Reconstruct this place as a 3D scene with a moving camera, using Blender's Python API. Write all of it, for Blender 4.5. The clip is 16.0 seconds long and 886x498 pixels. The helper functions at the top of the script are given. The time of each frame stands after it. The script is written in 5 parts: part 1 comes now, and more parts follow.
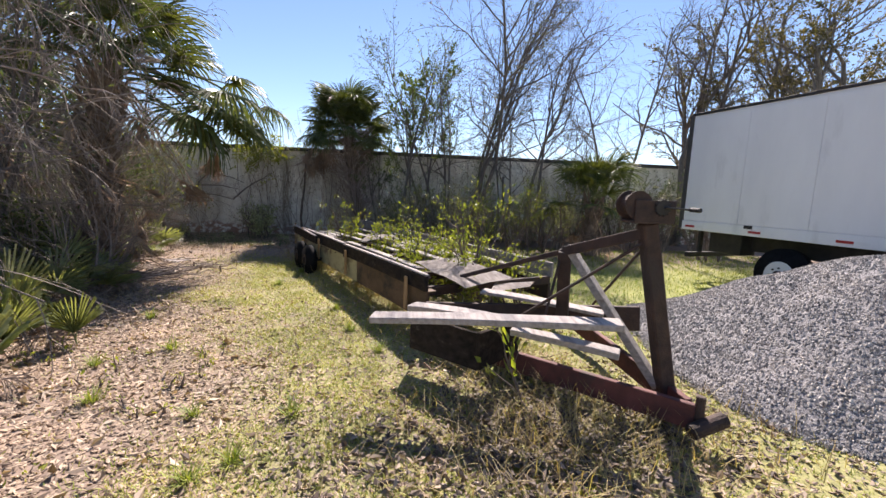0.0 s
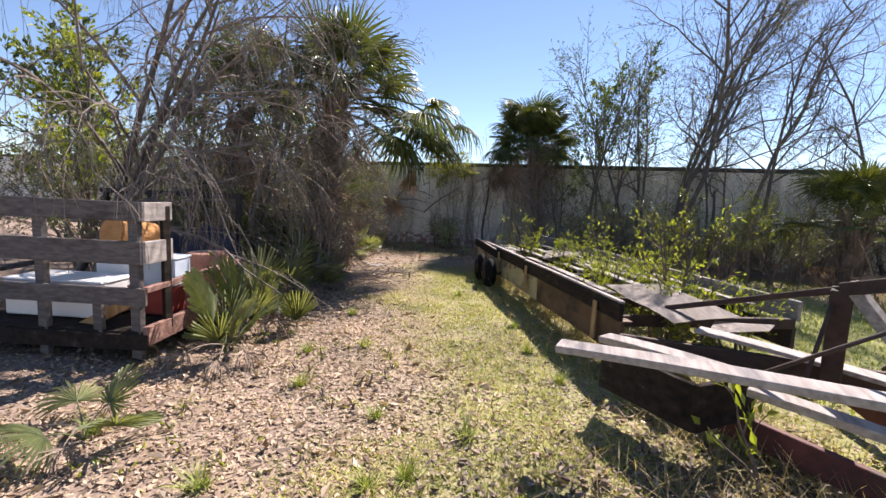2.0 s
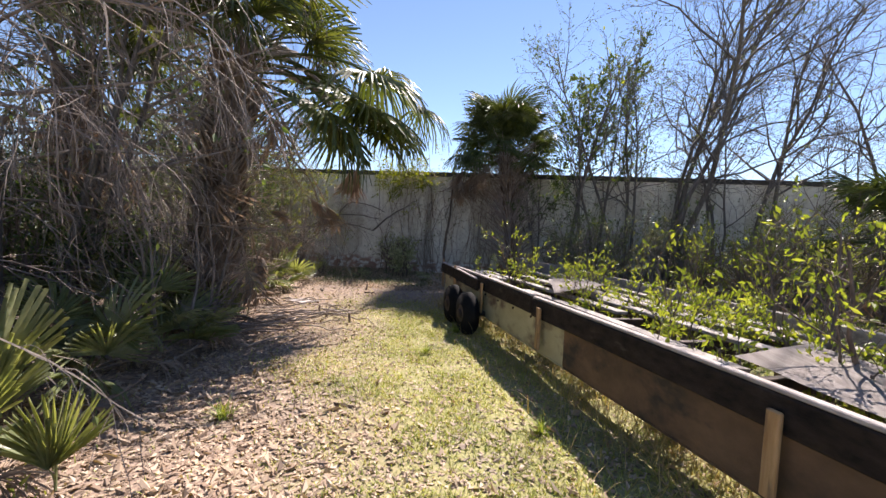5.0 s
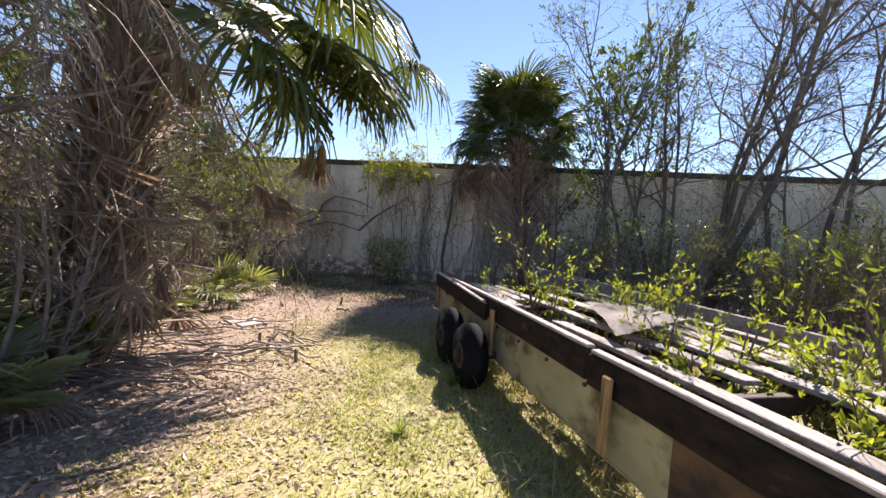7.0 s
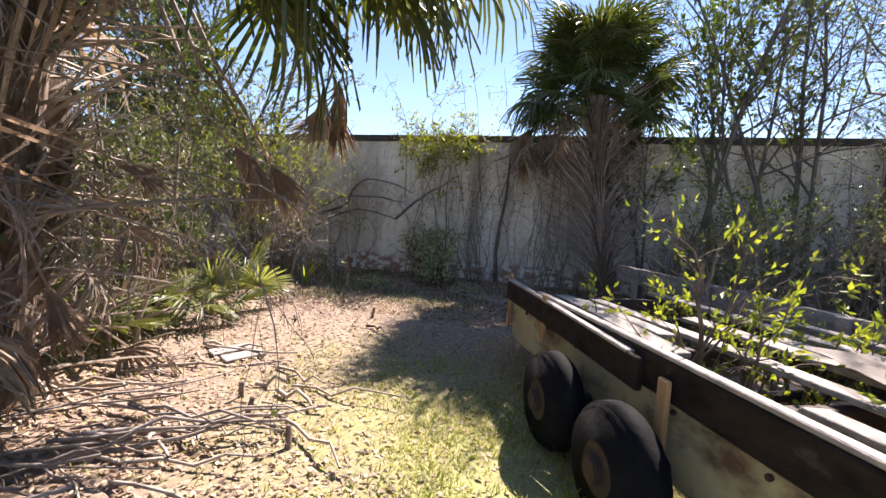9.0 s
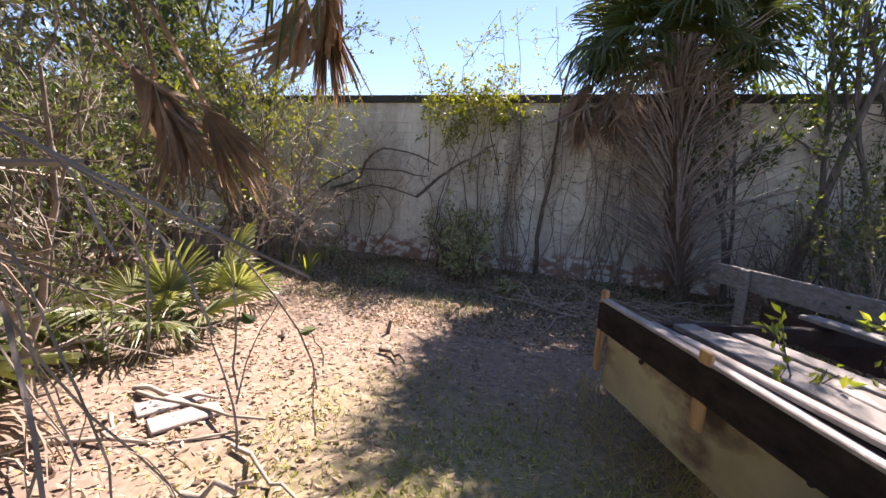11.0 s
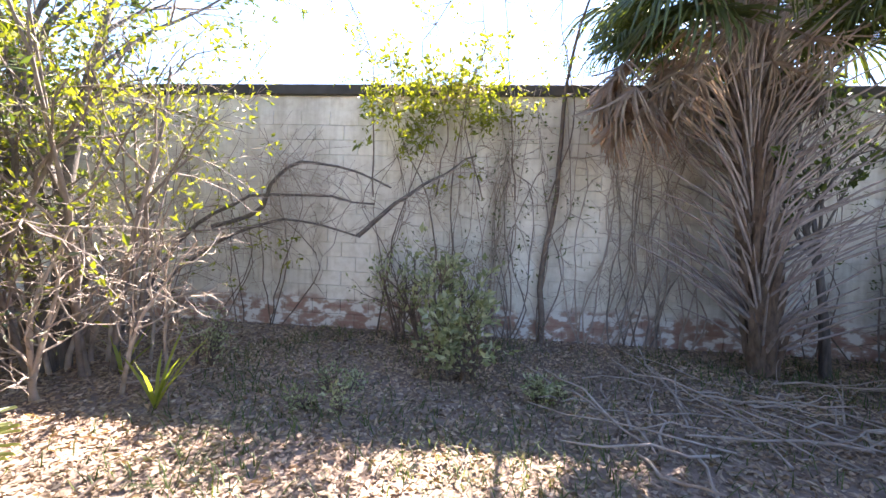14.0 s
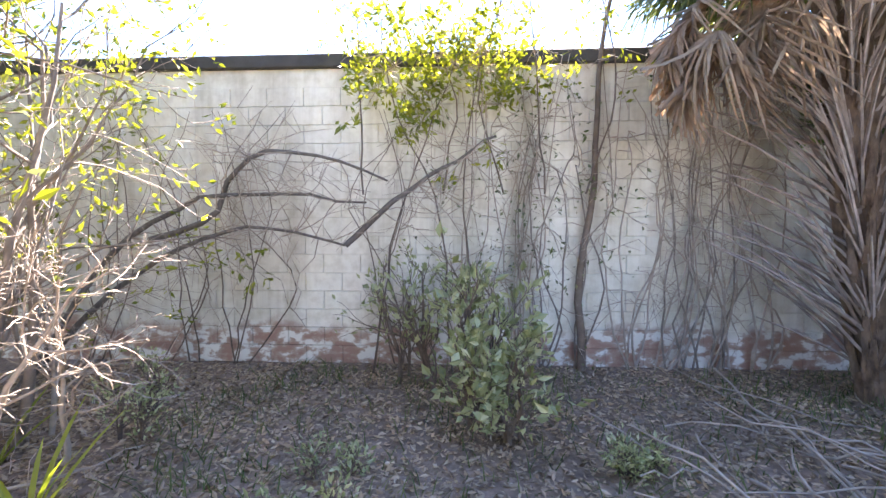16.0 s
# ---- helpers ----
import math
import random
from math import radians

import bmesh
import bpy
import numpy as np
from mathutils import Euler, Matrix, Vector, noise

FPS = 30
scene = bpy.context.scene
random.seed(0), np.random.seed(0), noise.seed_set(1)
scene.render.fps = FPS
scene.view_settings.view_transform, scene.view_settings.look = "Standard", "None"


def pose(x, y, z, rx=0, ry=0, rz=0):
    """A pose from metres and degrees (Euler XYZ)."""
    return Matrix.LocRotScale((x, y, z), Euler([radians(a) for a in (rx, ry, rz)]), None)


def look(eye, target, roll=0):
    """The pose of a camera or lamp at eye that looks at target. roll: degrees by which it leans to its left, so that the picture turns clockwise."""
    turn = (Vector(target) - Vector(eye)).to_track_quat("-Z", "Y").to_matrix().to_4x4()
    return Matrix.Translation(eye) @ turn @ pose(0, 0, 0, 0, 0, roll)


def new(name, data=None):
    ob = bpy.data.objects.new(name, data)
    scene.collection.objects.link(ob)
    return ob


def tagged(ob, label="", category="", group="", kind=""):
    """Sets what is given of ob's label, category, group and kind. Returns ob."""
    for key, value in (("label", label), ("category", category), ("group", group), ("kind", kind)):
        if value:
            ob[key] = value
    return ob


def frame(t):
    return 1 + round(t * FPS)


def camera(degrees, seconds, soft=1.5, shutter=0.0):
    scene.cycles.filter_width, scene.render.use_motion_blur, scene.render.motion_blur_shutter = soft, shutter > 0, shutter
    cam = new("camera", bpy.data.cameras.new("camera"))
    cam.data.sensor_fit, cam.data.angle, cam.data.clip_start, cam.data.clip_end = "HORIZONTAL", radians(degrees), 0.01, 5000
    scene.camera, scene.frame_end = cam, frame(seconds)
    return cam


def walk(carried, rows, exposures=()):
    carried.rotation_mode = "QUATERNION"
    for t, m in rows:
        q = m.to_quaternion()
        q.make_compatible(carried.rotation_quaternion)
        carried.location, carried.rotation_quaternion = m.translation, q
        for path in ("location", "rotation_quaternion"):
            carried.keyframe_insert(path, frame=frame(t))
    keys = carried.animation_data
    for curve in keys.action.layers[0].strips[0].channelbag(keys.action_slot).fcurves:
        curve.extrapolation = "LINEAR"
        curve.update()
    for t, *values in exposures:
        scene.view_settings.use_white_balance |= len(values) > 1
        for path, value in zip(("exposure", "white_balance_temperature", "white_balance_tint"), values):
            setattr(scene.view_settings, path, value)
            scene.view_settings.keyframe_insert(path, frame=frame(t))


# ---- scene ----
cam = camera(93.2, 16.0)
PATH = [
    (0, (2.47, -0.172, 1.87), (2.698, 1.796, 1.598), 2.2),
    (0.5, (2.459, -0.181, 1.868), (2.527, 1.803, 1.629), 2.8),
    (1, (2.524, -0.129, 1.882), (2.281, 1.846, 1.689), 3.5),
    (1.5, (2.568, -0.023, 1.879), (2.096, 1.911, 1.682), 3.7),
    (2, (2.327, 0.187, 1.822), (1.738, 2.084, 1.589), 2.7),
    (2.5, (2.015, 0.407, 1.825), (1.436, 2.304, 1.568), 1.3),
    (3, (1.777, 0.797, 1.777), (1.314, 2.729, 1.547), 0.3),
    (3.5, (1.541, 1.268, 1.723), (1.188, 3.229, 1.545), 0.2),
    (4, (1.374, 1.753, 1.709), (1.077, 3.726, 1.576), 0.9),
    (4.2, (1.384, 2.011, 1.681), (1.079, 3.984, 1.558), 1.4),
    (6.3, (1.291, 4.308, 1.497), (0.868, 6.259, 1.389), 3.2),
    (6.5, (1.22, 4.52, 1.54), (0.81, 6.475, 1.432), 3.5),
    (7, (1.088, 5.027, 1.509), (0.706, 6.988, 1.412), 3.9),
    (7.5, (0.935, 5.538, 1.521), (0.55, 7.499, 1.438), 4.1),
    (8, (0.698, 6.006, 1.52), (0.29, 7.961, 1.418), 4.2),
    (8.5, (0.503, 6.502, 1.476), (0.034, 8.442, 1.346), 3.8),
    (9, (0.309, 6.911, 1.47), (-0.234, 8.829, 1.306), 3.5),
    (9.2, (0.212, 7.106, 1.446), (-0.373, 9.009, 1.264), 3.2),
    (11.3, (-0.46, 8.606, 1.502), (-1.065, 10.49, 1.212), 4.0),
    (11.5, (-0.525, 8.791, 1.509), (-1.098, 10.685, 1.215), 4.2),
    (12, (-0.724, 9.198, 1.508), (-1.21, 11.116, 1.211), 4.1),
    (12.5, (-0.978, 9.585, 1.524), (-1.385, 11.523, 1.246), 4.0),
    (13, (-1.21, 10.031, 1.495), (-1.548, 11.988, 1.257), 3.5),
    (13.5, (-1.50, 10.439, 1.525), (-1.784, 12.404, 1.332), 3.2),
    (14, (-1.84, 10.859, 1.488), (-2.041, 12.847, 1.369), 2.1),
    (14.5, (-2.15, 11.294, 1.42), (-2.235, 13.292, 1.355), 1.3),
    (15, (-2.298, 11.66, 1.413), (-2.309, 13.659, 1.363), 1.1),
    (15.5, (-2.362, 11.902, 1.45), (-2.318, 13.901, 1.374), 0.4),
    (16, (-2.296, 11.976, 1.426), (-2.393, 13.972, 1.345), -0.0),
]
walk(cam, [(t, look(e, g, r)) for t, e, g, r in PATH],
     [(0.0, 1.42, 6750, 19), (4.0, 1.5, 6750, 19), (6.5, 1.64, 6800, 20), (9.2, 1.95, 6900, 20), (11.5, 2.0, 7000, 25), (12.2, 2.2, 7000, 26), (13.0, 2.68, 6900, 24), (14.5, 3.65, 6800, 21), (16.0, 3.95, 6850, 21)])

# ---- world, sun ----
SUN = Vector((0.24, 0.88, 1.0)).normalized()
world = bpy.data.worlds.new("sky_world")
scene.world = world
world.use_nodes = True
wn = world.node_tree.nodes
sky = wn.new("ShaderNodeTexSky")
sky.sky_type = "NISHITA"
sky.sun_disc = False
sky.sun_elevation = math.asin(SUN.z)
sky.sun_rotation = math.atan2(SUN.x, SUN.y)
sky.air_density, sky.dust_density, sky.ozone_density, sky.altitude = 1.0, 0.0, 3.5, 800
world.node_tree.links.new(sky.outputs[0], wn["Background"].inputs[0])
wn["Background"].inputs[1].default_value = 0.069
sun = new("sun", bpy.data.lights.new("sun", "SUN"))
sun.data.energy, sun.data.angle, sun.data.color = 4.6, radians(0.55), (1.0, 0.95, 0.87)
sun.matrix_world = look(SUN * 50, (0, 0, 0))

# ---- materials ----
def ramp(nt, fac, stops):
    n = nt.nodes.new("ShaderNodeValToRGB")
    els = n.color_ramp.elements
    while len(els) < len(stops):
        els.new(0.5)
    for e, (p, c) in zip(els, stops):
        e.position, e.color = p, (*c, 1)
    nt.links.new(fac, n.inputs[0])
    return n.outputs[0]


def tex(nt, coord, scale, detail=6.0, stretch=(1, 1, 1), rough=0.6, kind="noise"):
    m = nt.nodes.new("ShaderNodeMapping")
    m.inputs["Scale"].default_value = stretch
    nt.links.new(coord, m.inputs[0])
    if kind == "voronoi":
        n = nt.nodes.new("ShaderNodeTexVoronoi")
        n.inputs["Scale"].default_value = scale
        nt.links.new(m.outputs[0], n.inputs["Vector"])
        return n.outputs[0]
    n = nt.nodes.new("ShaderNodeTexNoise")
    n.inputs["Scale"].default_value, n.inputs["Detail"].default_value, n.inputs["Roughness"].default_value = scale, detail, rough
    nt.links.new(m.outputs[0], n.inputs["Vector"])
    return n.outputs[0]


def mixc(nt, fac, a, b, mode="MIX"):
    n = nt.nodes.new("ShaderNodeMix")
    n.data_type, n.blend_type = "RGBA", mode
    for sock, v in ((n.inputs[0], fac), (n.inputs[6], a), (n.inputs[7], b)):
        if isinstance(v, (int, float)):
            sock.default_value = v
        elif isinstance(v, tuple):
            sock.default_value = (*v, 1)
        else:
            nt.links.new(v, sock)
    return n.outputs[2]


def material(name, lo, hi, scale=6, stretch=(1, 1, 1), rough=0.85, metal=0.0, bump=0.3, spots=None, spot_scale=2.0, spot_at=(0.52, 0.62), vary=0.0, fine=40, spec=0.5):
    m = bpy.data.materials.new(name)
    m.use_nodes = True
    nt = m.node_tree
    p = nt.nodes["Principled BSDF"]
    co = nt.nodes.new("ShaderNodeTexCoord").outputs["Object"]
    a = tex(nt, co, scale, 8, stretch)
    col = ramp(nt, a, [(0.3, lo), (0.7, hi)])
    if spots:
        s = tex(nt, co, spot_scale, 5, stretch)
        mask = ramp(nt, s, [(spot_at[0], (0, 0, 0)), (spot_at[1], (1, 1, 1))])
        col = mixc(nt, mask, col, spots)
    if vary:
        info = nt.nodes.new("ShaderNodeObjectInfo")
        v = ramp(nt, info.outputs["Random"], [(0, (1 - vary,) * 3), (1, (1 + vary * 0.4,) * 3)])
        col = mixc(nt, 1.0, col, v, "MULTIPLY")
    nt.links.new(col, p.inputs["Base Color"])
    p.inputs["Roughness"].default_value, p.inputs["Metallic"].default_value, p.inputs["Specular IOR Level"].default_value = rough, metal, spec
    f = tex(nt, co, fine, 6, stretch)
    b = nt.nodes.new("ShaderNodeBump")
    b.inputs["Strength"].default_value, b.inputs["Distance"].default_value = bump, 0.02
    nt.links.new(f, b.inputs["Height"])
    nt.links.new(b.outputs[0], p.inputs["Normal"])
    return m


def leaf_material(name, stops, translucent=0.4, rough=0.5, by_object=False, through_tint=(1.25, 1.2, 0.5)):
    """Leaves: colour varies leaf by leaf, light comes through."""
    m = bpy.data.materials.new(name)
    m.use_nodes = True
    nt = m.node_tree
    p = nt.nodes["Principled BSDF"]
    geo = nt.nodes.new("ShaderNodeNewGeometry")
    co = nt.nodes.new("ShaderNodeTexCoord").outputs["Object"]
    if by_object:
        info = nt.nodes.new("ShaderNodeObjectInfo")
        rays = nt.nodes.new("ShaderNodeMath")
        rays.operation = "MULTIPLY_ADD"
        rays.inputs[1].default_value = 0.5
        nt.links.new(info.outputs["Random"], rays.inputs[0])
        nt.links.new(tex(nt, co, 14, 3), rays.inputs[2])
        less = nt.nodes.new("ShaderNodeMath")
        less.operation = "SUBTRACT"
        less.inputs[1].default_value = 0.25
        nt.links.new(rays.outputs[0], less.inputs[0])
        col = ramp(nt, less.outputs[0], stops)
    else:
        col = ramp(nt, geo.outputs["Random Per Island"], stops)
    big = ramp(nt, tex(nt, co, 1.3, 3), [(0.3, (0.7, 0.72, 0.7)), (0.7, (1.15, 1.1, 1.0))])
    col = mixc(nt, 1.0, col, big, "MULTIPLY")
    nt.links.new(col, p.inputs["Base Color"])
    p.inputs["Roughness"].default_value = rough
    tr = nt.nodes.new("ShaderNodeBsdfTranslucent")
    nt.links.new(mixc(nt, 1.0, col, through_tint, "MULTIPLY"), tr.inputs[0])
    mx = nt.nodes.new("ShaderNodeMixShader")
    mx.inputs[0].default_value = translucent
    nt.links.new(p.outputs[0], mx.inputs[1])
    nt.links.new(tr.outputs[0], mx.inputs[2])
    nt.links.new(mx.outputs[0], nt.nodes["Material Output"].inputs[0])
    return m


def ground_material():
    m = bpy.data.materials.new("ground_litter")
    m.use_nodes = True
    nt = m.node_tree
    p = nt.nodes["Principled BSDF"]
    co = nt.nodes.new("ShaderNodeTexCoord").outputs["Object"]
    litter = ramp(nt, tex(nt, co, 22, 6, rough=0.75), [(0.32, (0.07, 0.048, 0.035)), (0.5, (0.23, 0.165, 0.125)), (0.7, (0.38, 0.295, 0.235))])
    soil = ramp(nt, tex(nt, co, 9, 8), [(0.32, (0.12, 0.085, 0.065)), (0.7, (0.34, 0.25, 0.195))])
    green = ramp(nt, tex(nt, co, 30, 6, rough=0.7), [(0.3, (0.09, 0.115, 0.025)), (0.5, (0.26, 0.28, 0.07)), (0.7, (0.43, 0.40, 0.17))])
    c1 = mixc(nt, ramp(nt, tex(nt, co, 1.1, 4), [(0.42, (0, 0, 0)), (0.6, (1, 1, 1))]), litter, soil)
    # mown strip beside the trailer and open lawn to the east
    sep = nt.nodes.new("ShaderNodeSeparateXYZ")
    nt.links.new(co, sep.inputs[0])
    q = nt.nodes.new("ShaderNodeMath")
    q.operation = "MULTIPLY_ADD"
    q.inputs[1].default_value = 0.42
    nt.links.new(sep.outputs[1], q.inputs[0])
    nt.links.new(sep.outputs[0], q.inputs[2])
    patch = nt.nodes.new("ShaderNodeMath")
    patch.operation = "MULTIPLY_ADD"
    patch.inputs[1].default_value = 2.4
    nt.links.new(tex(nt, co, 0.9, 5), patch.inputs[0])
    nt.links.new(q.outputs[0], patch.inputs[2])
    scaled = nt.nodes.new("ShaderNodeMath")
    scaled.operation = "MULTIPLY"
    scaled.inputs[1].default_value = 0.1
    nt.links.new(patch.outputs[0], scaled.inputs[0])
    mask = ramp(nt, scaled.outputs[0], [(0.30, (0, 0, 0)), (0.46, (0.6, 0.6, 0.6)), (0.85, (0.62, 0.62, 0.62)), (1.0, (0.9, 0.9, 0.9))])
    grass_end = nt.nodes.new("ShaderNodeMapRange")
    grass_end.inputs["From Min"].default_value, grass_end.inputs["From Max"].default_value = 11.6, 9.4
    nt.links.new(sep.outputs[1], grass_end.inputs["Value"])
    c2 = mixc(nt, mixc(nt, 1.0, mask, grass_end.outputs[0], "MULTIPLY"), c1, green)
    nt.links.new(c2, p.inputs["Base Color"])
    p.inputs["Roughness"].default_value = 0.95
    b = nt.nodes.new("ShaderNodeBump")
    b.inputs["Strength"].default_value, b.inputs["Distance"].default_value = 0.22, 0.02
    nt.links.new(tex(nt, co, 35, 8, rough=0.75), b.inputs["Height"])
    nt.links.new(b.outputs[0], p.inputs["Normal"])
    return m


def wall_material():
    m = bpy.data.materials.new("painted_block")
    m.use_nodes = True
    nt = m.node_tree
    p = nt.nodes["Principled BSDF"]
    co = nt.nodes.new("ShaderNodeNewGeometry").outputs["Position"]
    base = ramp(nt, tex(nt, co, 0.8, 6), [(0.3, (0.70, 0.67, 0.58)), (0.7, (0.82, 0.80, 0.72))])
    streak = ramp(nt, tex(nt, co, 1.0, 7, (2.2, 1, 0.16), 0.65), [(0.34, (0.60, 0.57, 0.52)), (0.56, (1, 1, 1))])
    c = mixc(nt, 0.85, base, streak, "MULTIPLY")
    grime = ramp(nt, tex(nt, co, 7, 7), [(0.36, (0.72, 0.69, 0.63)), (0.56, (1, 1, 1))])
    c = mixc(nt, 0.6, c, grime, "MULTIPLY")
    # peeling band with bare red masonry near the footing
    sep = nt.nodes.new("ShaderNodeSeparateXYZ")
    nt.links.new(co, sep.inputs[0])
    wob = nt.nodes.new("ShaderNodeMath")
    wob.operation = "MULTIPLY_ADD"
    wob.inputs[1].default_value = 0.5
    nt.links.new(tex(nt, co, 3.0, 6), wob.inputs[0])
    nt.links.new(sep.outputs[2], wob.inputs[2])
    low = ramp(nt, wob.outputs[0], [(0.60, (1, 1, 1)), (0.72, (0, 0, 0))])
    peel = ramp(nt, tex(nt, co, 5, 5, (1, 1, 1.6)), [(0.42, (0.33, 0.20, 0.155)), (0.5, (0.40, 0.30, 0.24)), (0.56, (0.70, 0.68, 0.63))])
    c = mixc(nt, low, c, peel)
    nt.links.new(c, p.inputs["Base Color"])
    p.inputs["Roughness"].default_value = 0.9
    b = nt.nodes.new("ShaderNodeBump")
    b.inputs["Strength"].default_value, b.inputs["Distance"].default_value = 0.35, 0.01
    nt.links.new(tex(nt, co, 50, 6), b.inputs["Height"])
    nt.links.new(b.outputs[0], p.inputs["Normal"])
    return m


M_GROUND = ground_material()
M_WALL = wall_material()
M_CAP = material("cap_dark", (0.03, 0.028, 0.026), (0.07, 0.065, 0.06), 3, rough=0.8)
M_GREYWOOD = material("weathered_wood", (0.17, 0.15, 0.135), (0.38, 0.345, 0.32), 5, (6, 0.5, 6), bump=0.5, spots=(0.16, 0.13, 0.11), spot_at=(0.56, 0.72))
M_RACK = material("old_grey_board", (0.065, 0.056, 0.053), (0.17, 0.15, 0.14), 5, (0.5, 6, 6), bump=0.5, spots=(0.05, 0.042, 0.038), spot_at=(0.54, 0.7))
M_PINKWOOD = material("pale_plank", (0.22, 0.19, 0.175), (0.46, 0.41, 0.385), 4, (5, 0.6, 5), bump=0.4, spots=(0.25, 0.20, 0.17), spot_at=(0.58, 0.75))
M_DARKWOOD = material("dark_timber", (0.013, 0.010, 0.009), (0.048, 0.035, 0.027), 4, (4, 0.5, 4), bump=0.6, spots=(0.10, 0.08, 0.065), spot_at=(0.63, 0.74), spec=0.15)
M_YELLOW = material("yellow_steel", (0.30, 0.26, 0.15), (0.50, 0.45, 0.28), 2.5, (1, 0.5, 1), rough=0.6, bump=0.2, spots=(0.12, 0.075, 0.05), spot_scale=2.6, spot_at=(0.5, 0.62))
M_RUST = material("rust_steel", (0.020, 0.012, 0.010), (0.07, 0.038, 0.028), 7, rough=0.8, bump=0.4, spots=(0.035, 0.025, 0.022), spot_at=(0.5, 0.65))
M_RED = material("red_rust_channel", (0.05, 0.014, 0.012), (0.14, 0.04, 0.033), 5, rough=0.75, bump=0.3, spots=(0.05, 0.025, 0.02), spot_at=(0.52, 0.64))
M_BROWNBEAM = material("brown_rust_beam", (0.06, 0.035, 0.02), (0.19, 0.11, 0.06), 3, (1, 0.5, 1), rough=0.75, bump=0.35, spots=(0.035, 0.025, 0.02), spot_scale=2.2, spot_at=(0.5, 0.6))
M_STAKE = material("orange_stake", (0.30, 0.17, 0.07), (0.50, 0.31, 0.15), 6, (5, 5, 0.6), bump=0.4, spots=(0.12, 0.08, 0.05), spot_at=(0.58, 0.7))
M_RUBBER = material("tyre_rubber", (0.006, 0.006, 0.007), (0.014, 0.014, 0.015), 9, rough=0.92, spec=0.12)
M_WHITE = material("truck_white", (0.70, 0.70, 0.71), (0.80, 0.80, 0.80), 1.2, (1, 1, 0.3), rough=0.45, bump=0.03, spots=(0.60, 0.60, 0.60), spot_at=(0.6, 0.8))
M_BLACK = material("black_steel", (0.012, 0.011, 0.011), (0.035, 0.03, 0.028), 6, rough=0.7)
M_REFLR = material("red_marker", (0.35, 0.02, 0.02), (0.45, 0.03, 0.03), 3, rough=0.3, bump=0)
M_REFLW = material("white_marker", (0.7, 0.7, 0.7), (0.8, 0.8, 0.8), 3, rough=0.3, bump=0)
M_GRAVEL = material("gravel", (0.10, 0.095, 0.098), (0.32, 0.30, 0.30), 38, bump=1.0, fine=45, rough=0.9)
M_BARK = material("grey_bark", (0.065, 0.055, 0.047), (0.19, 0.165, 0.145), 9, (3, 3, 0.5), bump=0.7)
M_TWIG = material("dry_twig", (0.22, 0.17, 0.13), (0.46, 0.39, 0.33), 7, bump=0.2)
M_DARKTWIG = material("brown_twig", (0.07, 0.05, 0.04), (0.20, 0.15, 0.115), 7, bump=0.2)
M_REDWOOD = material("reddish_board", (0.15, 0.065, 0.05), (0.36, 0.21, 0.17), 5, (0.5, 6, 6), bump=0.4, spots=(0.08, 0.05, 0.04), spot_at=(0.56, 0.7))
M_STALK = material("dry_stalk", (0.18, 0.145, 0.13), (0.44, 0.375, 0.34), 7, bump=0.2)
M_PALMTRUNK = material("palm_trunk", (0.08, 0.055, 0.04), (0.24, 0.17, 0.12), 8, (3, 3, 1), bump=0.8)
M_TARP = material("blue_black_plastic", (0.008, 0.01, 0.02), (0.02, 0.025, 0.05), 3, rough=0.5)
M_BLUEBOX = material("pale_blue_plastic", (0.45, 0.55, 0.66), (0.62, 0.68, 0.76), 3, rough=0.5)
M_BARREL = material("rusty_barrel", (0.28, 0.12, 0.075), (0.52, 0.30, 0.21), 5, rough=0.75, spots=(0.62, 0.47, 0.38), spot_at=(0.52, 0.66))
M_ORANGE = material("cut_log_face", (0.45, 0.20, 0.06), (0.65, 0.33, 0.12), 8, bump=0.2)
M_REDBOX = material("red_painted_metal", (0.22, 0.03, 0.03), (0.36, 0.06, 0.05), 4, rough=0.5)
L_LITTER = leaf_material("fallen_leaf", [(0.0, (0.13, 0.085, 0.062)), (0.3, (0.34, 0.245, 0.185)), (0.8, (0.46, 0.35, 0.27)), (1.0, (0.56, 0.46, 0.375))], 0.15, 0.7)
# brown leaf colours darkened to carry the shadow before the draw frame
L_SHADOWLITTER = leaf_material("shadowed_fallen_leaf", [(0.0, (0.06, 0.042, 0.034)), (0.5, (0.14, 0.10, 0.08)), (0.85, (0.24, 0.18, 0.145)), (1.0, (0.40, 0.32, 0.26))], 0.1, 0.7)
L_GRASS = leaf_material("grass_blade", [(0.0, (0.50, 0.44, 0.20)), (0.3, (0.37, 0.39, 0.09)), (0.7, (0.26, 0.33, 0.06)), (1.0, (0.56, 0.52, 0.26))], 0.35, 0.6)
L_BRIGHT = leaf_material("young_leaf", [(0.0, (0.15, 0.21, 0.03)), (0.5, (0.25, 0.31, 0.05)), (1.0, (0.38, 0.41, 0.09))], 0.5)
L_YELLOW = leaf_material("yellow_green_leaf", [(0.0, (0.11, 0.145, 0.018)), (0.5, (0.21, 0.245, 0.028)), (1.0, (0.33, 0.35, 0.05))], 0.5)
L_GREEN = leaf_material("green_leaf", [(0.0, (0.045, 0.075, 0.022)), (0.5, (0.08, 0.125, 0.035)), (1.0, (0.15, 0.19, 0.06))], 0.4)
L_GREY = leaf_material("grey_green_leaf", [(0.0, (0.06, 0.08, 0.045)), (0.5, (0.12, 0.145, 0.085)), (1.0, (0.26, 0.27, 0.19))], 0.3, 0.4)
L_OAK = leaf_material("thinning_oak_leaf", [(0.0, (0.05, 0.055, 0.025)), (0.5, (0.11, 0.10, 0.045)), (1.0, (0.22, 0.18, 0.09))], 0.35)
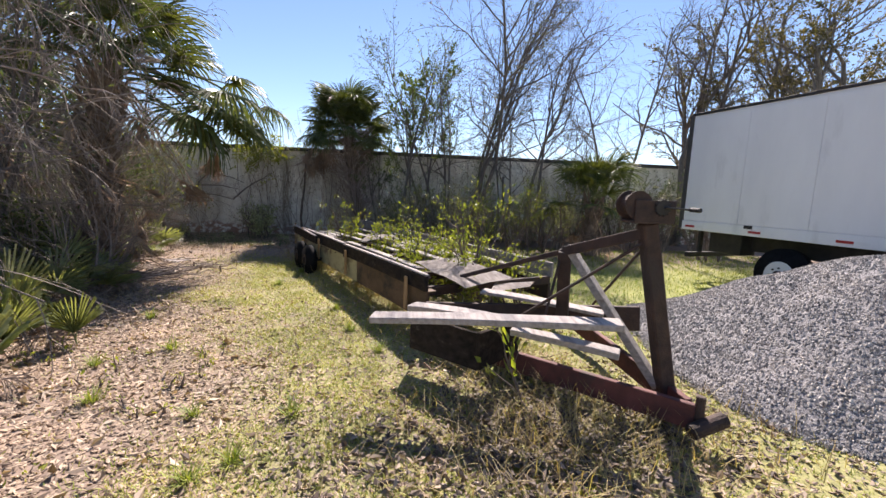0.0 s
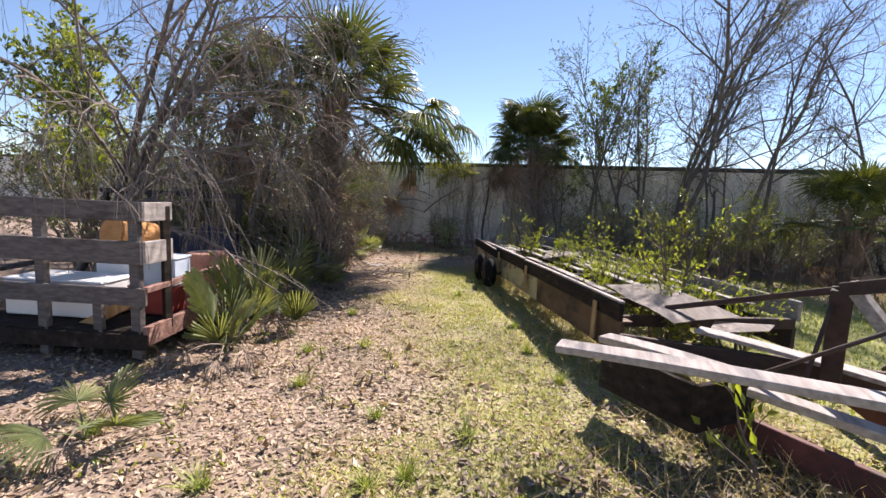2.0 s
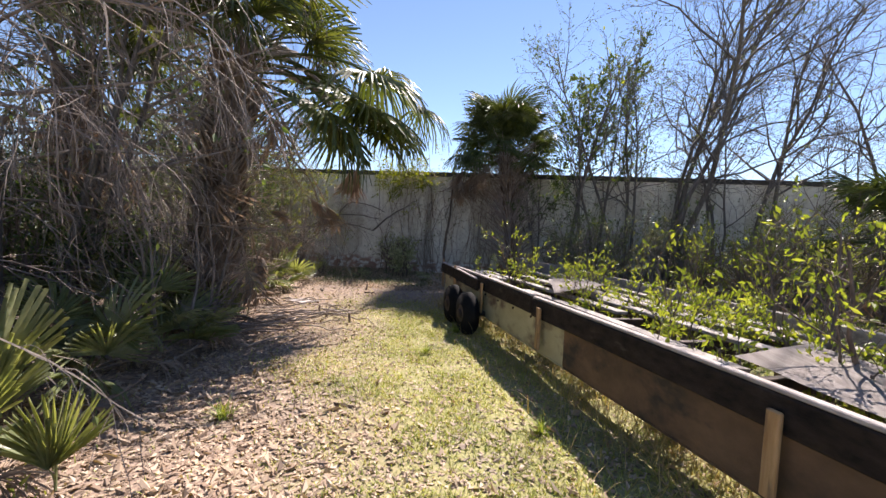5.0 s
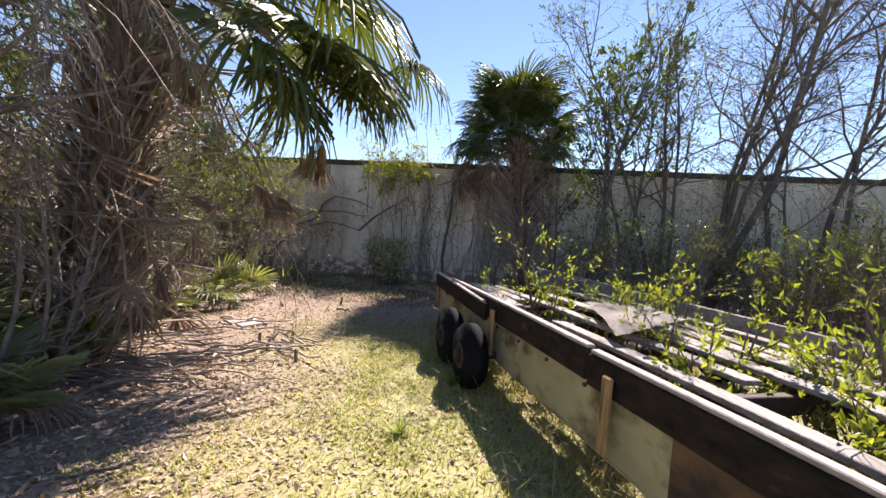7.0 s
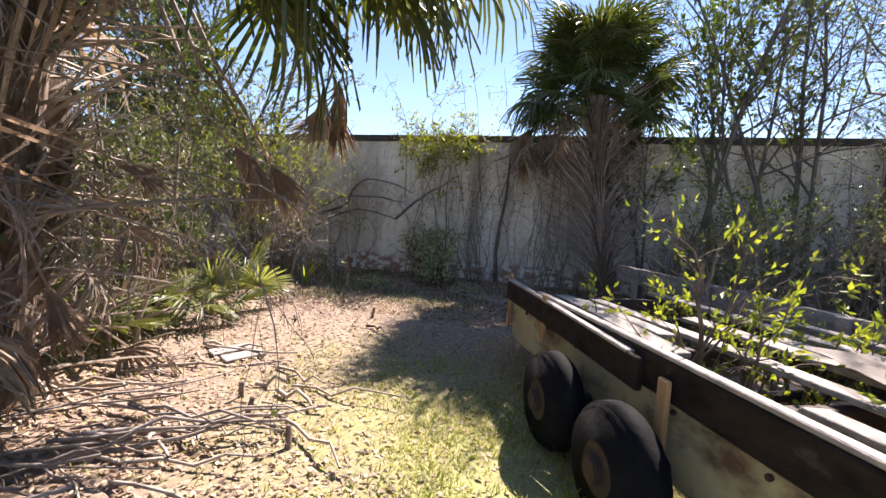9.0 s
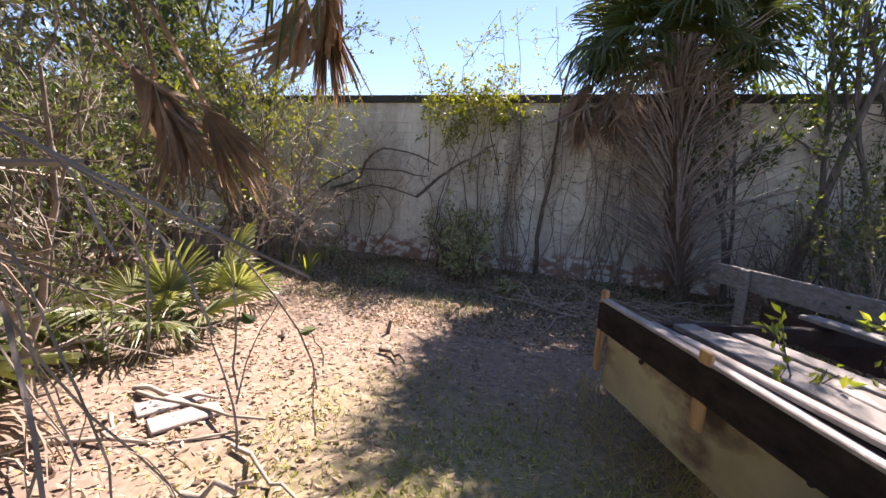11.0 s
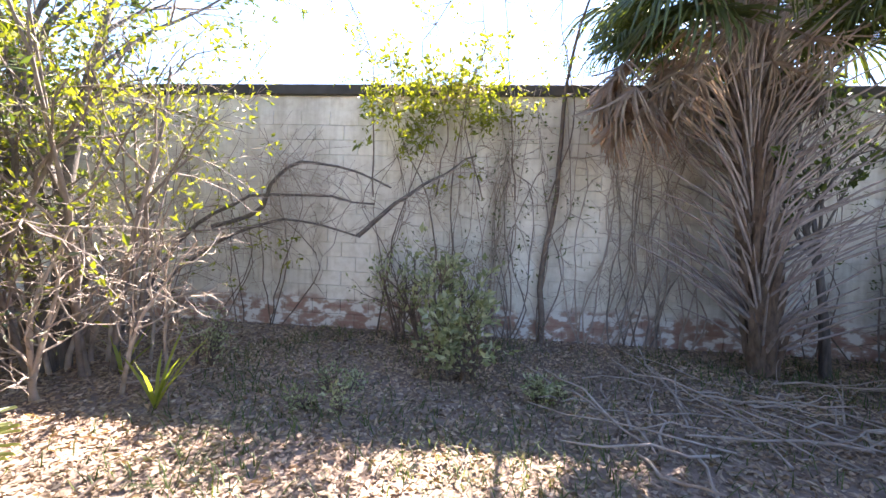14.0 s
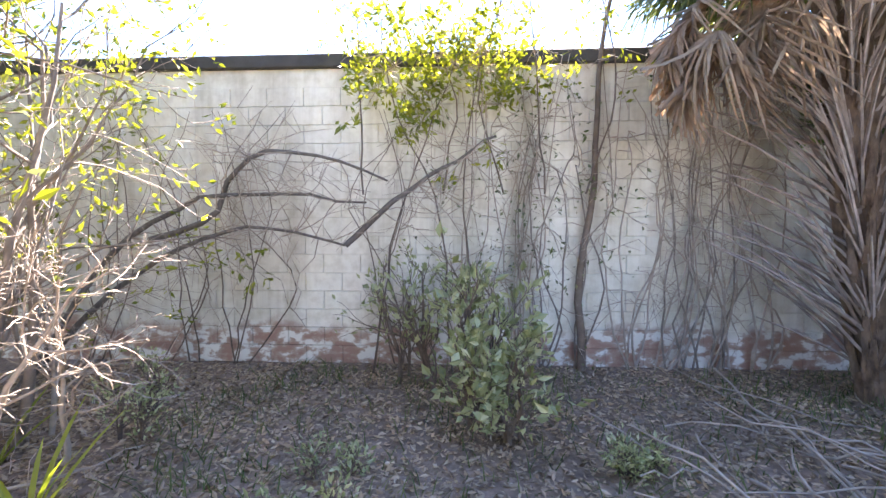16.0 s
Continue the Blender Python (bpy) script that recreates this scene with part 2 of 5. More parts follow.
L_PALM = leaf_material("palm_green", [(0.0, (0.05, 0.075, 0.025)), (0.5, (0.085, 0.115, 0.035)), (1.0, (0.17, 0.18, 0.06))], 0.35, 0.4, True)
L_PALMLIT = leaf_material("palm_young", [(0.0, (0.13, 0.165, 0.07)), (0.5, (0.22, 0.26, 0.13)), (1.0, (0.38, 0.40, 0.25))], 0.45, 0.4, True)
L_DEAD = leaf_material("dead_palm", [(0.0, (0.20, 0.14, 0.105)), (0.5, (0.36, 0.265, 0.205)), (1.0, (0.54, 0.43, 0.35))], 0.45, 0.7, True, (1.1, 1.0, 0.88))
L_DEADGREY = leaf_material("grey_dead_palm", [(0.0, (0.14, 0.105, 0.085)), (0.5, (0.25, 0.195, 0.16)), (1.0, (0.38, 0.31, 0.26))], 0.2, 0.7, True, (1.1, 1.0, 0.88))

# ---- mesh helpers ----
rng = np.random.default_rng(7)


def obj(name, verts, faces, mat, parent=None, smooth=False):
    me = bpy.data.meshes.new(name)
    me.from_pydata([tuple(v) for v in np.asarray(verts, float).tolist()], [], [tuple(f) for f in np.asarray(faces).tolist()] if not isinstance(faces, list) else faces)
    me.materials.append(mat)
    if smooth:
        me.polygons.foreach_set("use_smooth", [True] * len(me.polygons))
    ob = new(name, me)
    if parent:
        ob.parent = parent
    return ob


def part(name, bm, mat, parent, label="", smooth=False):
    me = bpy.data.meshes.new(name)
    bm.to_mesh(me)
    bm.free()
    me.materials.append(mat)
    if smooth:
        me.polygons.foreach_set("use_smooth", [True] * len(me.polygons))
    ob = new(name, me)
    if parent:
        ob.parent = parent
    if label:
        ob["label"] = label
    return ob


def thing(name, place, label, category, group="", kind="", turn=0.0):
    e = new(name)
    e.matrix_basis = pose(*place, 0, 0, turn)
    return tagged(e, label, category, group, kind)


def box(bm, m, size, bevel=0.006):
    r = bmesh.ops.create_cube(bm, size=1.0, matrix=m @ Matrix.Diagonal((*size, 1)))
    if bevel:
        edges = list({e for v in r["verts"] for e in v.link_edges})
        bmesh.ops.bevel(bm, geom=edges, offset=bevel, segments=1, affect="EDGES")
    return bm


def along(a, b, side=0.0):
    """Pose at the middle of a-b, its y axis along it and z as upright as can be."""
    a, b = Vector(a), Vector(b)
    y = (b - a).normalized()
    x = y.cross(Vector((0, 0, 1)))
    x = x.normalized() if x.length > 1e-4 else Vector((1, 0, 0))
    z = x.cross(y)
    m = Matrix((x, y, z)).transposed().to_4x4()
    m.translation = (a + b) / 2
    return m @ Matrix.Rotation(side, 4, "Y")


def plank(a, b, w, h, side=0.0, bevel=0.006, warp=0.0):
    """A board from a to b, w wide and h thick, with a slight bow."""
    bm = bmesh.new()
    L = (Vector(b) - Vector(a)).length
    box(bm, Matrix.Identity(4), (w, L, h), bevel)
    if warp:
        bmesh.ops.subdivide_edges(bm, edges=[e for e in bm.edges if abs(e.verts[0].co.y - e.verts[1].co.y) > L * 0.5], cuts=5)
        for v in bm.verts:
            v.co.z += warp * (1 - (2 * v.co.y / L) ** 2)
            v.co.x += warp * 0.3 * math.sin(3 * v.co.y)
    bm.transform(along(a, b, side))
    return bm


def cyl(bm, m, r, depth, seg=20, bevel=0.0, r2=None):
    res = bmesh.ops.create_cone(bm, cap_ends=True, segments=seg, radius1=r, radius2=r if r2 is None else r2, depth=depth, matrix=m)
    if bevel:
        rim = [e for e in {e for v in res["verts"] for e in v.link_edges} if any(len(f.verts) > 4 for f in e.link_faces)]
        bmesh.ops.bevel(bm, geom=rim, offset=bevel, segments=2, affect="EDGES")
    return bm


def tubes(paths, radii, sides=3):
    """Tapered tubes round polylines: paths (n, k, 3), radii (n, k)."""
    P, R = np.asarray(paths, float), np.asarray(radii, float)
    n, k, _ = P.shape
    T = np.gradient(P, axis=1)
    T /= np.linalg.norm(T, axis=2, keepdims=True) + 1e-9
    ref = np.where(np.abs(T[:, :1, 2:3]) > 0.8, np.array([[[1.0, 0, 0]]]), np.array([[[0, 0, 1.0]]]))
    X = np.cross(T, np.broadcast_to(ref, T.shape))
    X /= np.linalg.norm(X, axis=2, keepdims=True) + 1e-9
    Y = np.cross(T, X)
    a = np.arange(sides) * 2 * np.pi / sides
    V = P[:, :, None] + R[:, :, None, None] * (np.cos(a)[None, None, :, None] * X[:, :, None] + np.sin(a)[None, None, :, None] * Y[:, :, None])
    base = (np.arange(n) * k * sides)[:, None, None] + (np.arange(k - 1) * sides)[None, :, None]
    j = np.arange(sides)
    j2 = (j + 1) % sides
    F = np.stack([base + j, base + j2, base + sides + j2, base + sides + j], axis=-1).reshape(-1, 4)
    return V.reshape(-1, 3), F


def join(sets):
    vs, fs, o = [], [], 0
    for v, f in sets:
        vs.append(np.asarray(v))
        fs.extend((np.asarray(f) + o).tolist())
        o += len(v)
    return np.concatenate(vs), fs


def leaves(P, length, width, up=0.3, dirs=None, fold=0.25, flat=0.0):
    """Folded leaves at points P; flat: how far they lie on their faces, as fallen ones do."""
    n = len(P)
    D = rng.normal(size=(n, 3)) if dirs is None else dirs + rng.normal(size=(n, 3)) * 0.5
    D[:, 2] += up
    D /= np.linalg.norm(D, axis=1, keepdims=True)
    S = np.cross(D, rng.normal(size=(n, 3)) + np.array([0, 0, flat]))
    S /= np.linalg.norm(S, axis=1, keepdims=True) + 1e-9
    N = np.cross(D, S)
    L = (length * rng.uniform(0.5, 1.5, n))[:, None]
    W = (width * rng.uniform(0.7, 1.2, n))[:, None]
    mid = P + D * L * 0.45
    V = np.stack([P, mid + S * W / 2 + N * W * fold, P + D * L, mid - S * W / 2 + N * W * fold], 1).reshape(-1, 3)
    b = np.arange(n)[:, None] * 4
    F = np.concatenate([b + np.array([[0, 1, 2]]), b + np.array([[0, 2, 3]])], 0)
    return V, F


def gh(x, y):
    return 0.03 * noise.noise((x * 0.6, y * 0.6, 0)) + 0.018 * noise.noise((x * 2.3, y * 2.3, 3.0))


# ---- large structure ----
def make_ground():
    xs = np.concatenate([[-400, -150, -60, -30, -20], np.arange(-12, 16.01, 0.14), [20, 30, 60, 150, 400]])
    ys = np.concatenate([[-400, -150, -60, -25, -12, -6], np.arange(-3, 17.01, 0.14), [22, 40, 90, 200, 500]])
    V = [(x, y, gh(x, y)) for y in ys for x in xs]
    w = len(xs)
    F = [(j * w + i, j * w + i + 1, (j + 1) * w + i + 1, (j + 1) * w + i) for j in range(len(ys) - 1) for i in range(w - 1)]
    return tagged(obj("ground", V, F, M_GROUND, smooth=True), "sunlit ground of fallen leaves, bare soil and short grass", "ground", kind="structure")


WY, WTOP = 16.43, 3.3
W0, W1 = -34.0, 46.0


def make_wall():
    core = bmesh.new()
    box(core, Matrix.Translation(((W0 + W1) / 2, WY + 0.108, (WTOP - 0.14) / 2 - 0.1)), (W1 - W0, 0.2, WTOP - 0.14 + 0.2), 0)
    wall = part("wall_north", core, M_WALL, None)
    tagged(wall, "tall painted concrete block boundary wall, stained and peeling", "wall", kind="structure")
    cap = bmesh.new()
    for i in range(20):
        x = W0 + (i + 0.5) * (W1 - W0) / 20
        box(cap, Matrix.Translation((x, WY + 0.10, WTOP - 0.07)), ((W1 - W0) / 20 - 0.006, 0.30, 0.14), 0.012)
    part("wall_cap", cap, M_CAP, wall, "dark weathered coping along the wall top")
    return wall


ground = make_ground()
wall = make_wall()

# ---- trailer ----
U = Vector((-0.4217, 0.9067, 0)).normalized()
SIDE = Vector((U.y, -U.x, 0))
NEAR, FAR = Vector((2.87, 4.83, 0)), Vector((-0.13, 11.28, 0))


def at(s, w, z):
    """Place on the trailer: s metres from the near end of the left beam along it, w across, z up."""
    p = NEAR + U * s + SIDE * w
    return Vector((p.x, p.y, z))


LEN = (FAR - NEAR).length
trailer = thing("flatbed_trailer", (2.9, 4.8, 0), "long derelict flatbed trailer of rusty steel and rotten timber", "trailer")
inv = trailer.matrix_basis.inverted()


def tpart(name, bm, mat, label="", smooth=False, parent=None):
    bm.transform(inv)
    return part(name, bm, mat, parent or trailer, label, smooth)


tpart("steel_beam", plank(at(0.02, 0.03, 0.46), at(2.5, 0.03, 0.452), 0.05, 0.36), M_BROWNBEAM, "brown rusted steel side beam")
tpart("steel_beam", plank(at(2.5, 0.03, 0.452), at(LEN, 0.03, 0.44), 0.05, 0.36), M_YELLOW, "yellow painted steel side beam with rust")
for z in (0.27, 0.63):
    tpart("beam_flange", plank(at(0.02, 0.08, z), at(2.5, 0.08, z - 0.012), 0.14, 0.018, 0, 0.004), M_BROWNBEAM)
    tpart("beam_flange", plank(at(2.5, 0.08, z - 0.012), at(LEN, 0.08, z - 0.02), 0.14, 0.018, 0, 0.004), M_YELLOW)
# gaps of dark rot and small bolts along the outer face
for k in range(9):
    bm = bmesh.new()
    c = at(3.2 + k * 0.5, -0.002, 0.60 - 0.002 * k)
    cyl(bm, Matrix.Translation(c) @ Matrix.Rotation(math.atan2(SIDE.y, SIDE.x), 4, "Z") @ Matrix.Rotation(radians(90), 4, "Y"), 0.014, 0.02, 6)
    tpart("bolt", bm, M_RUST)
# two lengths of top timber, and an outer one that tapers out from the rear end
for a, b in ((0.0, 3.15), (3.17, 6.45)):
    tpart("side_timber", plank(at(a + 0.01, 0.0, 0.735), at(b, 0.0, 0.72), 0.06, 0.19, 0, 0.008, 0.006), M_DARKWOOD, "black rotten side timber")
    tpart("top_board", plank(at(a + 0.02, 0.01, 0.845), at(b - 0.01, 0.01, 0.83), 0.062, 0.026, 0.05, 0.006, 0.006), M_PINKWOOD, "sun-bleached top board")
tpart("side_timber", plank(at(4.9, -0.055, 0.70), at(LEN, -0.055, 0.735), 0.045, 0.18, 0, 0.008, 0.004), M_DARKWOOD, "black rotten side timber")
tpart("top_board", plank(at(5.0, -0.05, 0.79), at(LEN - 0.01, -0.04, 0.838), 0.06, 0.022, 0.05, 0.005, 0.004), M_PINKWOOD, "sun-bleached top board")
TURN = math.atan2(U.y, U.x)
for s in (0.45, 2.9, 4.7):
    tpart("stake", plank(at(s, -0.065, 0.32), at(s, -0.065, 0.76), 0.075, 0.03, TURN, 0.008), M_STAKE, "broken orange-brown wooden stake")
tpart("stake", plank(at(LEN + 0.02, -0.03, 0.34), at(LEN + 0.02, -0.03, 0.90), 0.06, 0.035, TURN, 0.008), M_STAKE, "orange-brown wooden end post")
tpart("stake", plank(at(LEN - 0.95, -0.065, 0.5), at(LEN - 0.95, -0.065, 0.87), 0.08, 0.02, TURN, 0.006), M_STAKE, "orange-brown wooden end post")
# right-hand rail
tpart("rail_beam", plank(at(0.2, 2.30, 0.40), at(8.4, 2.43, 0.38), 0.06, 0.26), M_RUST, "rusted steel side beam")
for a, b in ((0.2, 3.1), (3.12, 6.3), (6.32, 9.25)):
    tpart("side_timber", plank(at(a, 2.34 + 0.018 * a, 0.72), at(b, 2.34 + 0.018 * b, 0.71), 0.05, 0.24, 0, 0.008, 0.004), M_GREYWOOD, "grey weathered side board")
for s in (1.0, 3.4, 5.8, 7.3, 8.7):
    tpart("stake", plank(at(s, 2.28 + 0.018 * s, 0.15), at(s, 2.28 + 0.018 * s, 0.83), 0.11, 0.05, TURN, 0.008), M_GREYWOOD)
# cross members and deck boards
for i in range(9):
    tpart("cross_member", plank(at(0.2 + i * 0.88, 0.1, 0.60), at(0.2 + i * 0.88, 2.27, 0.58), 0.07, 0.12), M_RUST)
for w, a, b in ((0.22, 4.6, LEN), (0.42, 5.2, LEN - 0.05), (0.64, 5.6, LEN - 0.2), (0.95, 2.9, 6.9), (1.2, 0.4, 3.9), (1.35, 3.3, 6.2), (1.62, 2.2, 5.6), (1.80, 1.5, 7.4), (2.08, 0.6, 6.6), (0.5, 1.1, 4.5), (0.26, 0.5, 3.6)):
    tpart("deck_board", plank(at(a, w, 0.70), at(b, w + rng.uniform(-0.16, 0.16), 0.69), 0.15, 0.035, rng.uniform(-0.08, 0.08), 0.005, 0.012), M_GREYWOOD, "grey weathered deck board")
# wheels
def trailer_wheel(s, w):
    c = at(s, w, 0.31)
    m = Matrix.Translation(inv @ c) @ Matrix.Rotation(math.atan2(SIDE.y, SIDE.x), 4, "Z") @ Matrix.Rotation(radians(90), 4, "Y")
    bm = bmesh.new()
    for r, d in ((0.31, 0.15), (0.295, 0.20)):
        cyl(bm, m, r, d, 28, 0.03)
    wheel = part("wheel", bm, M_RUBBER, trailer, "black rubber tyre", True)
    bm = bmesh.new()
    cyl(bm, m @ Matrix.Translation((0, 0, -0.075)), 0.14, 0.06, 20, 0.015)
    cyl(bm, m @ Matrix.Translation((0, 0, -0.12)), 0.07, 0.05, 12, 0.01)
    part("rim", bm, M_RUST, wheel, "rusty steel rim")


for s in (4.72, 5.47):
    trailer_wheel(s, -0.26)
    trailer_wheel(s, 2.70)
bm = bmesh.new()
for s in (4.72, 5.47):
    cyl(bm, Matrix.Translation(at(s, 1.16, 0.31)) @ Matrix.Rotation(math.atan2(SIDE.y, SIDE.x), 4, "Z") @ Matrix.Rotation(radians(90), 4, "Y"), 0.04, 2.8, 10)
tpart("axle", bm, M_BLACK)
# draw frame
HITCH = Vector((4.80, 2.62, 0.22))
tpart("draw_bar", plank((2.72, 4.72, 0.20), HITCH, 0.06, 0.20), M_RED, "dark red rusted draw bar")
tpart("draw_bar", plank((4.75, 5.5, 0.30), HITCH + Vector((0.02, 0.1, 0)), 0.06, 0.18), M_RED, "dark red rusted draw bar")
tpart("front_box", plank((2.66, 4.05, 0.42), (3.27, 3.50, 0.40), 0.05, 0.36), M_DARKWOOD, "brown timber front box")
tpart("front_box", plank((3.25, 3.46, 0.42), (3.75, 3.9, 0.42), 0.05, 0.36), M_DARKWOOD)
tpart("cross_member", plank((2.85, 4.6, 0.45), (5.05, 3.85, 0.62), 0.06, 0.26), M_RUST)
POLE = Vector((4.85, 3.0, 0.05))
PTOP = Vector((4.50, 3.02, 1.68))
tpart("jack_post", plank(POLE, PTOP, 0.13, 0.13, 0, 0.015), M_RUST, "rusty upright steel post")
KNEE = Vector((4.12, 3.72, 1.34))
tpart("brace", plank(PTOP + Vector((0, 0, -0.08)), KNEE, 0.07, 0.09), M_RUST)
tpart("brace", plank(KNEE, at(0.0, 0.5, 0.80), 0.05, 0.05), M_RUST)
tpart("brace", plank(KNEE + Vector((0.03, 0, 0.05)), (4.78, 3.06, 0.25), 0.11, 0.07), M_GREYWOOD, "weathered leaning timber brace")
tpart("brace", plank(KNEE, (4.22, 3.9, 0.6), 0.12, 0.10), M_RUST)
for a, b in (((4.52, 3.0, 1.55), (3.6, 3.5, 0.72)), ((4.53, 3.05, 1.5), (4.75, 4.3, 0.65)), ((4.1, 3.75, 1.3), (3.85, 3.45, 0.70))):
    bm = bmesh.new()
    m = along(a, b) @ Matrix.Rotation(radians(90), 4, "X")
    cyl(bm, m, 0.014, (Vector(a) - Vector(b)).length, 8)
    tpart("tie_rod", bm, M_RUST)
mw = Matrix.Translation(PTOP + Vector((-0.02, 0, 0.09)))
RX = Matrix.Rotation(radians(90), 4, "X")
bm = bmesh.new()
for y in (-0.09, 0.09):
    box(bm, mw @ Matrix.Translation((0.02, y, 0.01)), (0.34, 0.014, 0.17), 0.004)
box(bm, mw @ Matrix.Translation((0.02, 0, -0.08)), (0.34, 0.2, 0.02), 0.004)
winch = tpart("winch", bm, M_RUST, "rusty hand winch frame")
bm = bmesh.new()
cyl(bm, mw @ Matrix.Translation((-0.11, 0, 0.05)) @ RX, 0.085, 0.15, 18, 0.01)
for y in (-0.07, 0.07):
    cyl(bm, mw @ Matrix.Translation((-0.11, y, 0.05)) @ RX, 0.115, 0.014, 20, 0.003)
tpart("winch_drum", bm, M_RUST, "rusty winch drum", parent=winch)
bm = bmesh.new()
cyl(bm, mw @ Matrix.Translation((0.07, -0.105, 0.04)) @ RX, 0.06, 0.016, 14, 0.003)
for k in range(14):
    box(bm, mw @ Matrix.Translation((0.07, -0.105, 0.04)) @ Matrix.Rotation(k * math.tau / 14, 4, "Y") @ Matrix.Translation((0.063, 0, 0)), (0.014, 0.014, 0.012), 0)
tpart("gear", bm, M_BLACK, "dark toothed gear", parent=winch)
bm = plank(tuple(mw @ Vector((0.07, -0.13, 0.04))), tuple(mw @ Vector((0.30, -0.13, 0.03))), 0.03, 0.016)
cyl(bm, mw @ Matrix.Translation((0.29, -0.18, 0.03)) @ RX, 0.018, 0.11, 10, 0.003)
tpart("crank", bm, M_BLACK, "dark crank handle", parent=winch)
bm = bmesh.new()
cyl(bm, Matrix.Translation(HITCH + Vector((0.05, -0.08, -0.03))) @ Matrix.Rotation(radians(70), 4, "Y"), 0.06, 0.3, 14, 0.012)
cyl(bm, Matrix.Translation(HITCH + Vector((0.02, -0.02, 0.05))), 0.035, 0.25, 12, 0.006)
tpart("hitch", bm, M_RUST, "rusty coupling")

# loose boards on the trailer
def loose(name, a, b, w, h, mat, label, cat, side=0.0, group=""):
    bm = plank(a, b, w, h, side, 0.006, 0.012)
    ob = part(name, bm, mat, None)
    return tagged(ob, label, cat, group)


loose("plank", (2.28, 3.46, 0.745), (4.30, 2.90, 0.86), 0.16, 0.055, M_PINKWOOD, "pale weathered plank lying across the draw frame", "plank", 0.1)
loose("plank", (3.55, 3.44, 0.63), (4.32, 2.93, 0.60), 0.10, 0.06, M_PINKWOOD, "pale weathered plank lying below another plank", "plank", 0.2)
loose("plank", (2.66, 4.12, 0.66), (3.38, 3.36, 0.76), 0.15, 0.06, M_PINKWOOD, "pale weathered plank propped on the front box", "plank", 0.1)
loose("plank", (3.5, 4.55, 0.73), (4.6, 3.75, 0.70), 0.14, 0.035, M_PINKWOOD, "pale weathered plank lying on the cross member", "plank", 0.1)


def plywood(corners, label, thick=0.02):
    bm = bmesh.new()
    c = [Vector(p) for p in corners]
    n = 6
    grid = [[(c[0] * (1 - i / n) + c[1] * (i / n)) * (1 - j / n) + (c[3] * (1 - i / n) + c[2] * (i / n)) * (j / n) for i in range(n + 1)] for j in range(n + 1)]
    for row in grid:
        for p in row:
            p.z += 0.035 * noise.noise((p.x * 1.5, p.y * 1.5, 9))
    top = [[bm.verts.new(p) for p in row] for row in grid]
    for j in range(n):
        for i in range(n):
            bm.faces.new((top[j][i], top[j][i + 1], top[j + 1][i + 1], top[j + 1][i]))
    r = bmesh.ops.solidify(bm, geom=bm.faces[:], thickness=thick)
    bmesh.ops.recalc_face_normals(bm, faces=bm.faces[:])
    ob = part("plywood_sheet", bm, M_PINKWOOD, None)
    return tagged(ob, label, "plywood sheet")


plywood([(3.28, 4.45, 0.80), (4.0, 5.05, 0.80), (3.54, 6.54, 0.81), (2.77, 5.96, 0.81)], "bleached plywood sheet lying on the trailer deck")
plywood([(3.55, 4.40, 0.755), (4.12, 4.70, 0.755), (4.28, 5.0, 0.755), (3.75, 4.95, 0.755)], "pale plywood offcut below a larger sheet")
plywood([(1.80, 8.30, 0.82), (2.51, 8.96, 0.88), (2.35, 9.70, 0.81), (1.83, 10.04, 0.80)], "curled pale plywood sheet on the trailer deck")

# ---- box truck ----
TD = Vector((0.19, -0.98, 0)).normalized()
TS = Vector((0.98, 0.19, 0)).normalized()
T0 = Vector((9.25, 9.15, 0))
truck = thing("semi_trailer", (9.25, 9.15, 0), "white box semi-trailer parked on the grass", "truck trailer")
tinv = truck.matrix_basis.inverted()


def tk(l, w, z):
    p = T0 + TD * l + TS * w
    return tinv @ Vector((p.x, p.y, z))


def tkbox(name, l0, l1, w0, w1, z0, z1, mat, label="", bevel=0.01):
    bm = bmesh.new()
    a, b = tk(l0, (w0 + w1) / 2, (z0 + z1) / 2), tk(l1, (w0 + w1) / 2, (z0 + z1) / 2)
    box(bm, along(a, b), (w1 - w0, l1 - l0, z1 - z0), bevel)
    return part(name, bm, mat, truck, label)


TB, TT = 1.27, 3.85
body = tkbox("body", 0, 12.0, 0.02, 2.5, TB, TT, M_WHITE, "white box body", 0.02)
for i in range(9):
    tkbox("side_panel", 0.06 + i * 1.32, 0.06 + (i + 1) * 1.32 - 0.005, 0.0, 0.02, TB + 0.16, TT - 0.1, M_WHITE, "", 0.003)
tkbox("roof_rail", 0, 12.0, -0.012, 0.06, TT - 0.045, TT + 0.01, M_BLACK, "dark roof edge rail", 0.004)
tkbox("bottom_rail", 0, 12.0, -0.015, 0.06, TB - 0.06, TB + 0.15, M_WHITE, "white bottom rail")
tkbox("corner_post", -0.05, 0.05, -0.02, 0.1, TB - 0.05, TT, M_CAP, "dark corner post")
for i in range(6):
    tkbox("marker_tape", 0.15 + i * 1.5, 0.4 + i * 1.5, -0.024, -0.016, TB + 0.0, TB + 0.045, M_REFLR, "red reflective tape", 0)
    tkbox("marker_tape", 0.4 + i * 1.5, 0.62 + i * 1.5, -0.024, -0.016, TB + 0.0, TB + 0.045, M_REFLW, "white reflective tape", 0)
tkbox("side_lamp", 1.55, 1.72, -0.03, -0.014, TB + 0.08, TB + 0.15, M_BLACK, "small side marker", 0.003)
tkbox("chassis", 0.3, 11.0, 0.6, 0.75, 0.85, TB - 0.03, M_BLACK, "black chassis rail")
tkbox("chassis", 0.3, 11.0, 1.8, 1.95, 0.85, TB - 0.03, M_BLACK, "black chassis rail")
